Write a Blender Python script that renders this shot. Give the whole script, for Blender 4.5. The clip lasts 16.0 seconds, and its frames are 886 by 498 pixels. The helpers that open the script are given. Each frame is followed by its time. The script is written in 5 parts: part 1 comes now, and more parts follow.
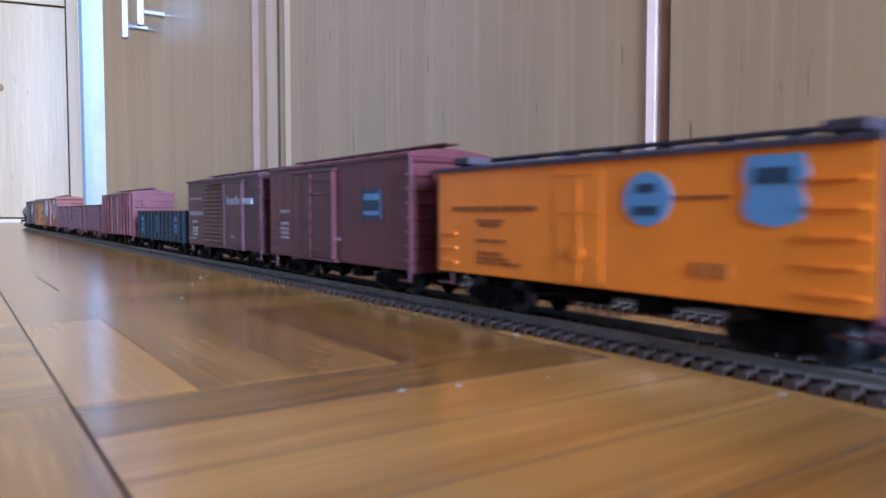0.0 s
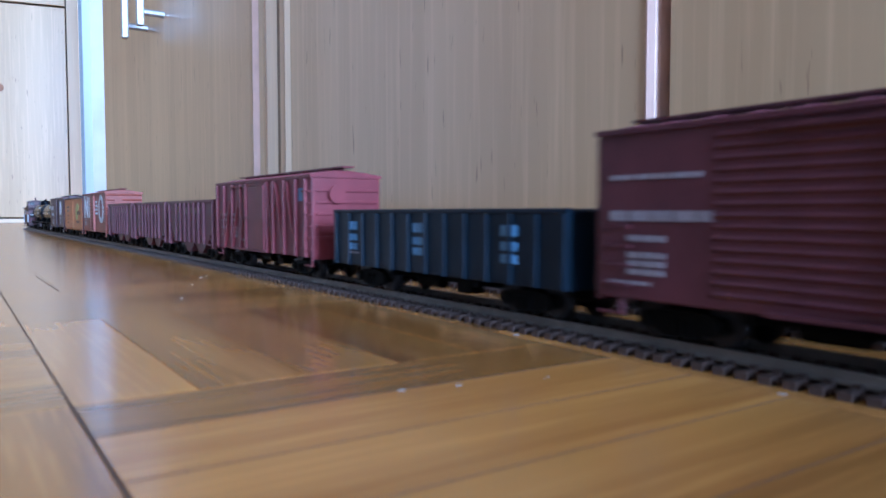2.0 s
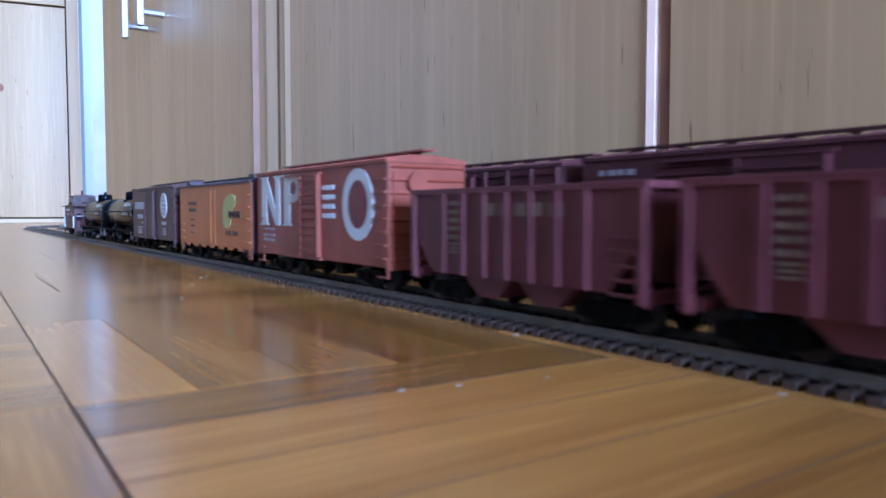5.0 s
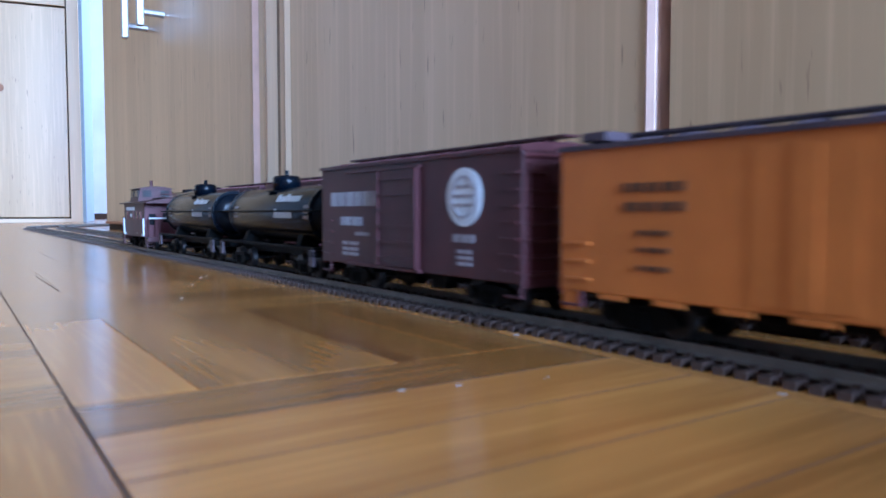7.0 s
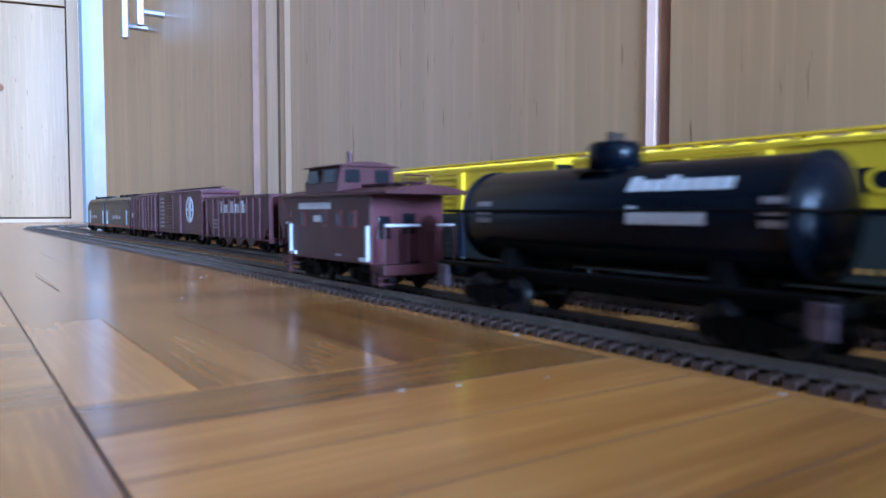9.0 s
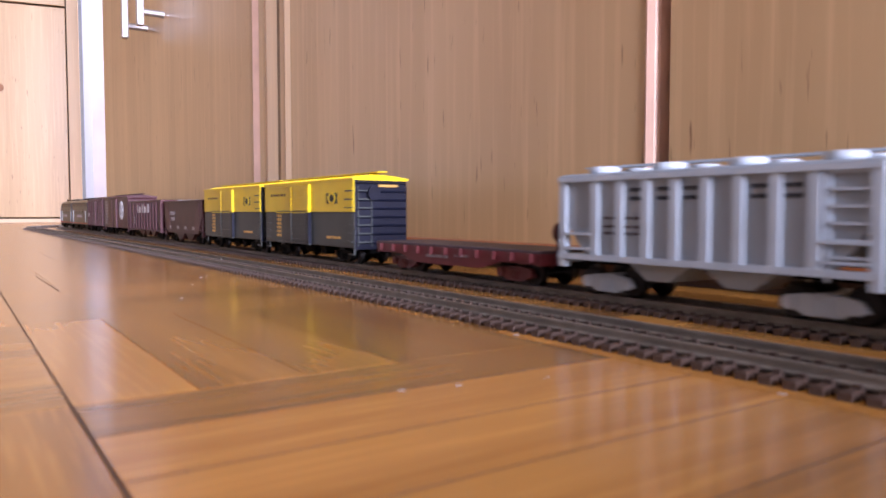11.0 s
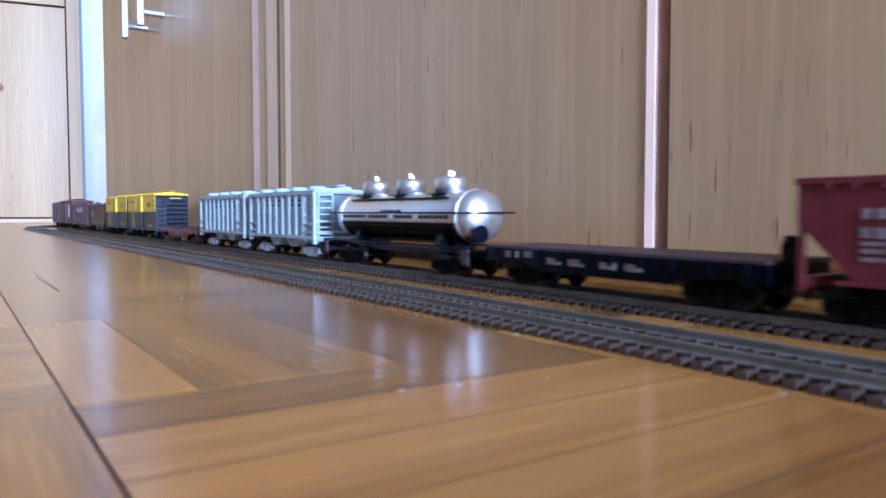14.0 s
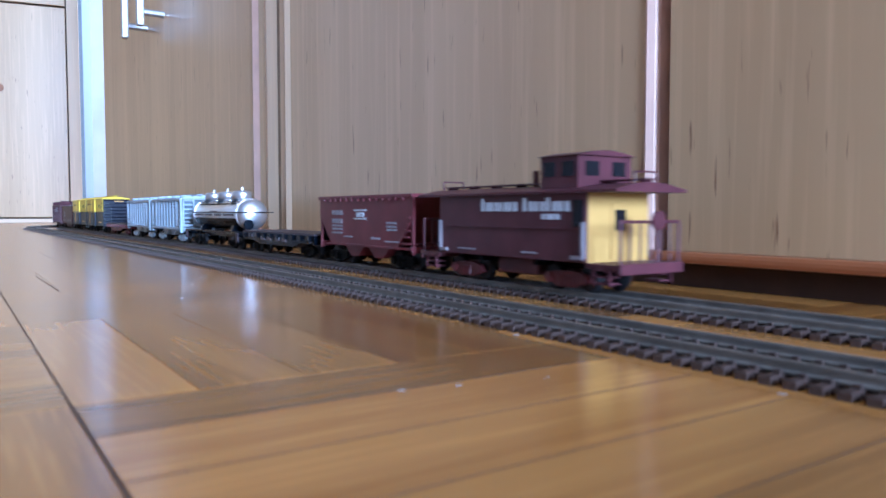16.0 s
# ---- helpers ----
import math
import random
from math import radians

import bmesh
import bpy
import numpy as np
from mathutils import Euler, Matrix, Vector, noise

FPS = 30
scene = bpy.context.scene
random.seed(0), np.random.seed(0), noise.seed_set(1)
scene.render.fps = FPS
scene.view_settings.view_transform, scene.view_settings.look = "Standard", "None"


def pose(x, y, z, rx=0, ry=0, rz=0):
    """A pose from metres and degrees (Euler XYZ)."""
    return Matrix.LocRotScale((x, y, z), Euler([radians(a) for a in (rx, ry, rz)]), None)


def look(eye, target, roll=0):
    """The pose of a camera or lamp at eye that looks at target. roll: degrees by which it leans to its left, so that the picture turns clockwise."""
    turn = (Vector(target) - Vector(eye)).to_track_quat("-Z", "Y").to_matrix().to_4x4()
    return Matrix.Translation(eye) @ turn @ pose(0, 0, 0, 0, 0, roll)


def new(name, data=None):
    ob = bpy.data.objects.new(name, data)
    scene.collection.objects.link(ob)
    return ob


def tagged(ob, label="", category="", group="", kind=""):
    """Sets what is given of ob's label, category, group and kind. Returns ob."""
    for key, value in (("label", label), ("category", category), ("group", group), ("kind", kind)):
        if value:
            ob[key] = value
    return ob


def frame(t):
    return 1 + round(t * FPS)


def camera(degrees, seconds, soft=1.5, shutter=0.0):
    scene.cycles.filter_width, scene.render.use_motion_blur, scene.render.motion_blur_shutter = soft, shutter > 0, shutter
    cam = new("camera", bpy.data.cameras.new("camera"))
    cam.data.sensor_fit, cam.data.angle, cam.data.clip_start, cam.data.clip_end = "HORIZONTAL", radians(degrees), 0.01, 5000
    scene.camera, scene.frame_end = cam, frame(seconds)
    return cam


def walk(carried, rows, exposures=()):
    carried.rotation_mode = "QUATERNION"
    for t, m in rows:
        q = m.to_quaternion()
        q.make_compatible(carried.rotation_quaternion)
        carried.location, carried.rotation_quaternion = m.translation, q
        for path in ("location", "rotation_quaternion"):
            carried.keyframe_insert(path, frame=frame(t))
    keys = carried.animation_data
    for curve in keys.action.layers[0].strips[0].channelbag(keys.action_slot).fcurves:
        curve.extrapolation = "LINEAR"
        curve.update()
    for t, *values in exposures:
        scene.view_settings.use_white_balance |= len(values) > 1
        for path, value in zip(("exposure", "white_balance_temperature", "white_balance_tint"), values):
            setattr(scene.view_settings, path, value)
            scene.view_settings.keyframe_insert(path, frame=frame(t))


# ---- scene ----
# ---------------------------------------------------------------- camera
cam = camera(62.2, 16.0, soft=1.6, shutter=0.5)
cam.data.dof.use_dof, cam.data.dof.focus_distance, cam.data.dof.aperture_fstop = True, 0.9, 30.0
TURN = 34.46      # degrees from the track's direction to the lens axis
TILT = 2.9        # degrees that the lens looks down
EYE = Vector((0.0, 0.0, 0.036))
aim = EYE + Vector((math.sin(radians(TURN)), math.cos(radians(TURN)), -math.tan(radians(TILT))))
STAND = look(EYE, aim, 0.0)
walk(cam, [(0.0, STAND), (16.0, STAND)], exposures=[
    (0.0, 0.46, 4740, 16), (1.0, 0.46, 4530, 14), (9.2, 0.46, 4530, 15), (9.8, 0.48, 4850, 19), (10.8, 0.56, 6700, 38), (11.3, 0.58, 6750, 40),
    (12.6, 0.56, 6800, 40), (13.0, 0.54, 6050, 31), (13.5, 0.51, 5300, 24), (14.0, 0.48, 4950, 19), (14.6, 0.47, 4800, 17), (16.0, 0.47, 4700, 17)])

# ---------------------------------------------------------------- light
world = bpy.data.worlds.new("world")
scene.world = world
world.use_nodes = True
wn = world.node_tree.nodes
sky = wn.new("ShaderNodeTexSky")
sky.sky_type = "NISHITA"
sky.sun_disc = False
sky.sun_elevation, sky.sun_rotation = radians(38), radians(200)
wn["Background"].inputs["Strength"].default_value = 0.12
world.node_tree.links.new(sky.outputs["Color"], wn["Background"].inputs["Color"])


def area_lamp(name, m, sx, sy, watts, color):
    data = bpy.data.lights.new(name, "AREA")
    data.shape, data.size, data.size_y, data.energy, data.color = "RECTANGLE", sx, sy, watts, color
    ob = new(name, data)
    ob.matrix_world = m
    return ob


# overcast daylight in the south window opening, no direct sun
area_lamp("window_light", look((-0.375, -5.58, 1.4), (-0.1, 0.0, 0.7)), 1.2, 1.9, 620, (0.72, 0.86, 1.0))
# unseen fill lamp, added to brighten the white wall beyond the cupboard
area_lamp("passage_window_light", look((1.98, 2.9, 1.3), (0.4, 3.5, 0.9)), 1.2, 1.8, 62, (0.80, 0.88, 1.0))

# ---------------------------------------------------------------- materials


def piece_place(nt):
    """World position, shifted by a random step for each piece, so that no two strips show the same grain."""
    n, l = nt.nodes, nt.links
    geo, oi = n.new("ShaderNodeNewGeometry"), n.new("ShaderNodeObjectInfo")
    both = n.new("ShaderNodeMath")
    both.operation = "ADD"
    l.new(oi.outputs["Random"], both.inputs[0])
    l.new(geo.outputs["Random Per Island"], both.inputs[1])
    shift = n.new("ShaderNodeVectorMath")
    shift.operation = "SCALE"
    shift.inputs[0].default_value = (3.1, 2.3, 1.7)
    l.new(both.outputs[0], shift.inputs["Scale"])
    add = n.new("ShaderNodeVectorMath")
    l.new(geo.outputs["Position"], add.inputs[0])
    l.new(shift.outputs["Vector"], add.inputs[1])
    return add.outputs["Vector"]


def noise_mix(nt, a, b, scale, coord="Object", stretch=(1, 1, 1), detail=4.0, lo=0.35, hi=0.65, extra=0.0):
    """Colour that wanders between a and b by a stretched noise."""
    n, l = nt.nodes, nt.links
    tc = n.new("ShaderNodeTexCoord")
    mp = n.new("ShaderNodeMapping")
    mp.inputs["Scale"].default_value = stretch
    l.new(piece_place(nt) if coord == "Piece" else tc.outputs[coord], mp.inputs["Vector"])
    nz = n.new("ShaderNodeTexNoise")
    nz.inputs["Scale"].default_value, nz.inputs["Detail"].default_value = scale, detail
    nz.inputs["Distortion"].default_value = extra
    l.new(mp.outputs["Vector"], nz.inputs["Vector"])
    rp = n.new("ShaderNodeMapRange")
    rp.inputs["From Min"].default_value, rp.inputs["From Max"].default_value = lo, hi
    l.new(nz.outputs["Fac"], rp.inputs["Value"])
    mx = n.new("ShaderNodeMix")
    mx.data_type = "RGBA"
    l.new(rp.outputs["Result"], mx.inputs["Factor"])
    for slot, c in ((6, a), (7, b)):
        if isinstance(c, tuple):
            mx.inputs[slot].default_value = (*c, 1)
        else:
            l.new(c, mx.inputs[slot])
    return mx.outputs[2], nz.outputs["Fac"]


def mat(name, color, rough=0.5, metal=0.0, vary=0.18, scale=60.0, bump=0.02, bump_scale=900.0, specular=0.32, coat=0.0):
    m = bpy.data.materials.new(name)
    m.use_nodes = True
    nt = m.node_tree
    b = nt.nodes["Principled BSDF"]
    dark = tuple(max(0, c * (1 - vary)) for c in color)
    light = tuple(min(1, c * (1 + vary * 0.7)) for c in color)
    col, _ = noise_mix(nt, dark, light, scale)
    nt.links.new(col, b.inputs["Base Color"])
    b.inputs["Roughness"].default_value, b.inputs["Metallic"].default_value = rough, metal
    b.inputs["Specular IOR Level"].default_value = specular
    b.inputs["Coat Weight"].default_value = coat
    if bump:
        nz = nt.nodes.new("ShaderNodeTexNoise")
        nz.inputs["Scale"].default_value = bump_scale
        tc = nt.nodes.new("ShaderNodeTexCoord")
        nt.links.new(tc.outputs["Object"], nz.inputs["Vector"])
        bp = nt.nodes.new("ShaderNodeBump")
        bp.inputs["Strength"].default_value, bp.inputs["Distance"].default_value = bump, 0.001
        nt.links.new(nz.outputs["Fac"], bp.inputs["Height"])
        nt.links.new(bp.outputs["Normal"], b.inputs["Normal"])
    return m


def wood(name, a, b, along, rough=0.35, fine=1.0, spread=0.0, coat=0.0, streak=(0.0, 0.0, 0.0), coord="Object", bump=0.03, fleck=0.0, specular=0.5):
    """Wood grain drawn out along one axis; spread: how far single pieces differ; fleck: dark pin streaks."""
    m = bpy.data.materials.new(name)
    m.use_nodes = True
    nt = m.node_tree
    n, l = nt.nodes, nt.links
    p = n["Principled BSDF"]
    st = {"x": (0.05, 1, 1), "y": (1, 0.05, 1), "z": (1, 1, 0.035)}[along]
    broad, _ = noise_mix(nt, a, b, 14.0 * fine, coord, st, 3.0, 0.3, 0.7, 0.4)
    pale = tuple(min(1, c * 1.16) for c in a)
    grain, fac = noise_mix(nt, broad, pale, 190.0 * fine, coord, st, 5.0, 0.5, 0.95)
    out = grain
    if fleck:
        tc = n.new("ShaderNodeTexCoord")
        mp = n.new("ShaderNodeMapping")
        mp.inputs["Scale"].default_value = {"x": (6, 150, 150), "y": (150, 6, 150), "z": (230, 230, 24)}[along]
        l.new(piece_place(nt) if coord == "Piece" else tc.outputs[coord], mp.inputs["Vector"])
        fz = n.new("ShaderNodeTexNoise")
        fz.inputs["Scale"].default_value, fz.inputs["Detail"].default_value = 1.0, 3.0
        l.new(mp.outputs["Vector"], fz.inputs["Vector"])
        fr = n.new("ShaderNodeMapRange")
        fr.inputs["From Min"].default_value, fr.inputs["From Max"].default_value = 0.66, 0.73
        fr.inputs["To Max"].default_value = fleck
        l.new(fz.outputs["Fac"], fr.inputs["Value"])
        mx = n.new("ShaderNodeMix")
        mx.data_type = "RGBA"
        l.new(fr.outputs["Result"], mx.inputs["Factor"])
        l.new(out, mx.inputs[6])
        mx.inputs[7].default_value = (*streak, 1)
        out = mx.outputs[2]
    if spread:
        oi, geo = n.new("ShaderNodeObjectInfo"), n.new("ShaderNodeNewGeometry")
        add = n.new("ShaderNodeMath")
        add.operation = "ADD"
        l.new(oi.outputs["Random"], add.inputs[0])
        l.new(geo.outputs["Random Per Island"], add.inputs[1])
        fr = n.new("ShaderNodeMath")
        fr.operation = "FRACT"
        l.new(add.outputs[0], fr.inputs[0])
        rg = n.new("ShaderNodeMapRange")
        rg.inputs["To Min"].default_value, rg.inputs["To Max"].default_value = 1 - spread, 1 + spread
        l.new(fr.outputs[0], rg.inputs["Value"])
        hs = n.new("ShaderNodeHueSaturation")
        l.new(rg.outputs["Result"], hs.inputs["Value"])
        l.new(out, hs.inputs["Color"])
        out = hs.outputs["Color"]
    l.new(out, p.inputs["Base Color"])
    p.inputs["Roughness"].default_value = rough
    p.inputs["Coat Weight"].default_value, p.inputs["Coat Roughness"].default_value = coat, rough * 0.8
    p.inputs["Specular IOR Level"].default_value = specular
    if bump:
        bp = n.new("ShaderNodeBump")
        bp.inputs["Strength"].default_value, bp.inputs["Distance"].default_value = bump, 0.0005
        l.new(fac, bp.inputs["Height"])
        l.new(bp.outputs["Normal"], p.inputs["Normal"])
    return m


M = {}
M["door_wood"] = wood("maple_veneer", (0.675, 0.465, 0.242), (0.53, 0.345, 0.168), "z", 0.34, 0.8, 0.0, 0.4, (0.20, 0.085, 0.035), fleck=0.75)
M["frame_wood"] = wood("maple_edge", (0.84, 0.64, 0.41), (0.76, 0.55, 0.34), "z", 0.45, 1.2, 0.03)
# pinkish edge, paler than the doors for the window light on it
M["edge_band"] = mat("pink_edge_band", (0.80, 0.54, 0.42), 0.55, 0, 0.08, 30, specular=0.3)
# near-black carcass colour that paints the shade inside the door gaps
M["dark_gap"] = mat("dark_gap", (0.03, 0.015, 0.008), 0.8, specular=0.1)
# mid brown that paints the shade of the gap between two stiles
M["edge_seal"] = mat("brown_joint_shade", (0.24, 0.16, 0.09), 0.6, 0, 0.1, 40, specular=0.3)
M["plinth"] = wood("red_brown_plinth", (0.43, 0.155, 0.056), (0.32, 0.11, 0.037), "y", 0.35, 1.0)
# near-black holds the shade under the cabinet moulding; the baseboard shares it
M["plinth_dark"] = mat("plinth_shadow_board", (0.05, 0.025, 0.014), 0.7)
M["white_wall"] = mat("cool_white_plaster", (0.74, 0.77, 0.80), 0.85, 0, 0.05, 8, 0.05, 300)
# unseen walls and ceiling, coloured dark so that less light bounces back
M["room_wall"] = mat("unseen_wall_taupe", (0.20, 0.17, 0.15), 0.85, 0, 0.08, 6, 0.05, 300)
M["ceiling_paint"] = mat("unseen_ceiling_grey", (0.42, 0.42, 0.42), 0.9, 0, 0.05, 5)
M["steel"] = mat("brushed_steel", (0.58, 0.58, 0.58), 0.50, 1.0, 0.06, 200)
for d in "yx":
    M["parquet_" + d] = wood("oak_strip_lengthwise" if d == "y" else "oak_strip_crosswise", (0.50, 0.235, 0.050), (0.255, 0.104, 0.021), d, 0.20, 3.0, 0.32, 0.14,
                             (0.15, 0.06, 0.018), "Piece", bump=0.0, fleck=0.35, specular=0.46)
M["subfloor"] = mat("dark_joint", (0.09, 0.045, 0.022), 0.8)
M["tie"] = mat("brown_plastic_sleeper", (0.070, 0.044, 0.034), 0.5, 0, 0.25, 80, specular=0.35)
M["rail"] = mat("dull_nickel_rail", (0.20, 0.18, 0.15), 0.5, 0.25, 0.2, 120)
M["boxred"] = mat("oxide_red_plastic", (0.115, 0.026, 0.028), 0.42)
M["boxbrown"] = mat("plum_brown_plastic", (0.085, 0.024, 0.030), 0.45)
M["brown2"] = mat("chocolate_brown_plastic", (0.058, 0.016, 0.018), 0.45)
M["red2"] = mat("brick_red_plastic", (0.150, 0.026, 0.031), 0.42)
M["hopred"] = mat("mauve_red_plastic", (0.110, 0.028, 0.035), 0.45)
M["nporange"] = mat("salmon_red_plastic", (0.24, 0.058, 0.036), 0.45)
M["orange"] = mat("bright_orange_plastic", (0.90, 0.255, 0.010), 0.38, 0, 0.06)
M["orange2"] = mat("dull_orange_plastic", (0.47, 0.150, 0.024), 0.42, 0, 0.08)
M["black"] = mat("satin_black_plastic", (0.002, 0.004, 0.008), 0.24, 0, 0.3, specular=0.13)
M["gonblack"] = mat("blue_black_plastic", (0.005, 0.012, 0.022), 0.40, 0, 0.3, specular=0.18)
M["under"] = mat("matt_black_underframe", (0.002, 0.002, 0.002), 0.6, 0, 0.3, specular=0.08)
M["wheel"] = mat("dark_metal_wheel", (0.022, 0.021, 0.022), 0.4, 0.5)
M["white"] = mat("white_print", (0.60, 0.63, 0.66), 0.5, 0, 0.08)
M["palebar"] = mat("faded_white_print", (0.26, 0.23, 0.24), 0.5, 0, 0.1)
M["darkbar"] = mat("dark_brown_print", (0.10, 0.045, 0.02), 0.5, 0, 0.1)
M["softbar"] = mat("faint_brown_print", (0.27, 0.085, 0.014), 0.5, 0, 0.1)
M["agedbar"] = mat("aged_cream_print", (0.19, 0.14, 0.11), 0.5, 0, 0.15)
M["greybar"] = mat("greyed_white_print", (0.36, 0.36, 0.40), 0.5, 0, 0.12)
M["blue"] = mat("pale_blue_print", (0.15, 0.30, 0.50), 0.5, 0, 0.05)
M["navy"] = mat("slate_blue_print", (0.035, 0.06, 0.10), 0.5, 0, 0.05)
M["green"] = mat("lime_green_print", (0.46, 0.48, 0.17), 0.5, 0, 0.08)
M["yellow"] = mat("signal_yellow_plastic", (0.82, 0.60, 0.012), 0.35, 0, 0.05)
M["greygreen"] = mat("grey_green_plastic", (0.050, 0.062, 0.060), 0.45, 0, 0.1)
M["navyend"] = mat("navy_blue_plastic", (0.007, 0.009, 0.020), 0.45, 0, 0.15, specular=0.2)
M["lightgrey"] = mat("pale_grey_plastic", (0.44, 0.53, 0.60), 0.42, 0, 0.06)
# the pale grey again, darkened for the shade on panels between hopper ribs
M["greyshade"] = mat("darkened_pale_grey", (0.33, 0.40, 0.455), 0.45, 0, 0.06)
M["chrome"] = mat("chromed_plastic", (0.72, 0.735, 0.76), 0.32, 0.9, 0.04, 40, 0.0)
M["roofgrey"] = mat("mauve_grey_roof", (0.065, 0.046, 0.056), 0.5)
M["cream"] = mat("yellow_ochre_plastic", (0.54, 0.32, 0.085), 0.45, 0, 0.06)
M["slate"] = mat("slate_grey_body", (0.013, 0.017, 0.022), 0.36, 0, 0.12)
M["redline"] = mat("red_stripe", (0.50, 0.05, 0.04), 0.5)
M["load"] = mat("pale_grey_gravel", (0.42, 0.45, 0.50), 0.9, 0, 0.3, 500, 0.6, 700)
M["glass"] = mat("dark_window_glass", (0.008, 0.009, 0.012), 0.22, 0, 0.1)
M["knot"] = mat("brown_knot", (0.34, 0.15, 0.06), 0.4)
M["dust"] = mat("white_fluff", (0.5, 0.5, 0.52), 0.9)

# ---------------------------------------------------------------- mesh helpers


def bm_box(bm, cx, cy, cz, sx, sy, sz, bevel=0.0):
    g = bmesh.ops.create_cube(bm, size=1.0, matrix=Matrix.Translation((cx, cy, cz)) @ Matrix.Diagonal((sx, sy, sz, 1)))
    if bevel:
        edges = list({e for v in g["verts"] for e in v.link_edges})
        bmesh.ops.bevel(bm, geom=edges, offset=bevel, segments=2, profile=0.6, affect="EDGES")
    return bm


def span(x0, x1, y0, y1, z0, z1, bevel=0.0):
    return bm_box(bmesh.new(), (x0 + x1) / 2, (y0 + y1) / 2, (z0 + z1) / 2, abs(x1 - x0), abs(y1 - y0), abs(z1 - z0), bevel)


def bm_cyl(bm, c, axis, r, depth, seg=16, r2=None):
    rot = {"x": pose(0, 0, 0, 0, 90, 0), "y": pose(0, 0, 0, 90, 0, 0), "z": Matrix()}[axis]
    bmesh.ops.create_cone(bm, cap_ends=True, segments=seg, radius1=r, radius2=r if r2 is None else r2, depth=depth, matrix=Matrix.Translation(c) @ rot)
    return bm


def prism(outline, axis, a0, a1):
    """A solid drawn by an outline in the two other axes, from a0 to a1 along axis."""
    bm = bmesh.new()
    def at(p, a):
        return {"x": (a, p[0], p[1]), "y": (p[0], a, p[1]), "z": (p[0], p[1], a)}[axis]
    lo, hi = [bm.verts.new(at(p, a0)) for p in outline], [bm.verts.new(at(p, a1)) for p in outline]
    bm.faces.new(lo), bm.faces.new(hi[::-1])
    k = len(outline)
    for i in range(k):
        bm.faces.new((lo[i], hi[i], hi[(i + 1) % k], lo[(i + 1) % k]))
    bmesh.ops.recalc_face_normals(bm, faces=bm.faces)
    return bm


def lathe(profile, axis, seg=28, centre=(0, 0, 0)):
    """A turned solid from (distance along the axis, radius) pairs."""
    bm = bmesh.new()
    rings = []
    for a, r in profile:
        ring = []
        for i in range(seg):
            u, w = r * math.cos(2 * math.pi * i / seg), r * math.sin(2 * math.pi * i / seg)
            v = {"x": (a, u, w), "y": (u, a, w), "z": (u, w, a)}[axis]
            ring.append(bm.verts.new(Vector(v) + Vector(centre)))
        rings.append(ring)
    for p, q in zip(rings, rings[1:]):
        for i in range(seg):
            bm.faces.new((p[i], p[(i + 1) % seg], q[(i + 1) % seg], q[i]))
    bm.faces.new(rings[0]), bm.faces.new(rings[-1])
    bmesh.ops.recalc_face_normals(bm, faces=bm.faces)
    for f in bm.faces:
        f.smooth = len(f.verts) == 4
    return bm


def mesh_of(name, bm, material):
    me = bpy.data.meshes.new(name)
    bm.to_mesh(me)
    bm.free()
    me.materials.append(material)
    return me


def part(name, bm, material, parent, label=""):
    ob = new(name, mesh_of(name, bm, material))
    ob.parent = parent
    return tagged(ob, label)


def share(name, me, parent, m=None, label=""):
    ob = new(name, me)
    ob.parent = parent
    if m is not None:
        ob.matrix_basis = m
    return tagged(ob, label)


def setting(name, bm, material, label, category):
    return tagged(new(name, mesh_of(name, bm, material)), label, category, "", "structure")

# ---------------------------------------------------------------- the tracks' plan
TRACK_X = {"near": 0.156, "far": 0.216}
BEND_Y = 1.69
RADIUS = {"near": 0.55, "far": 0.49}
RAIL_TOP = 0.0046
FRAME_LIFT = 0.0014   # car frames ride this much above their trucks


def along(which, s):
    """Place and heading on a track, s metres along it: straight by the cabinets, a half circle round their end, then back."""
    x, r = TRACK_X[which], RADIUS[which]
    if s <= BEND_Y:
        return Vector((x, s, 0)), 0.0
    a = (s - BEND_Y) / r
    if a <= math.pi:
        return Vector((x + r - r * math.cos(a), BEND_Y + r * math.sin(a), 0)), -a
    return Vector((x + 2 * r, BEND_Y - (s - BEND_Y - math.pi * r), 0)), -math.pi


def car_pose(which, s, base):
    """A car stands on its two trucks: the chord between them gives its heading."""
    p, _ = along(which, s + base / 2)
    q, _ = along(which, s - base / 2)
    d = p - q
    c = (p + q) / 2
    return pose(c.x, c.y, RAIL_TOP + FRAME_LIFT, 0, 0, math.degrees(math.atan2(-d.x, d.y)))

# ---------------------------------------------------------------- room
FRONT = 0.295     # plane of the cabinet doors
END_Y = 1.69


def wall_with_hole(axis, a0, a1, u0, u1, h, hole):
    """Wall a0..a1 thick, u0..u1 long, h high, with one opening (u, u, z, z)."""
    bm = bmesh.new()
    p, q, lo, hi = hole
    for (s, e, z0, z1) in ((u0, p, 0, h), (q, u1, 0, h), (p, q, 0, lo), (p, q, hi, h)):
        c = ((a0 + a1) / 2, (s + e) / 2, (z0 + z1) / 2, a1 - a0, e - s, z1 - z0)
        if axis == "x":
            bm_box(bm, c[0], c[1], c[2], c[3], c[4], c[5])
        else:
            bm_box(bm, c[1], c[0], c[2], c[4], c[3], c[5])
    return bm


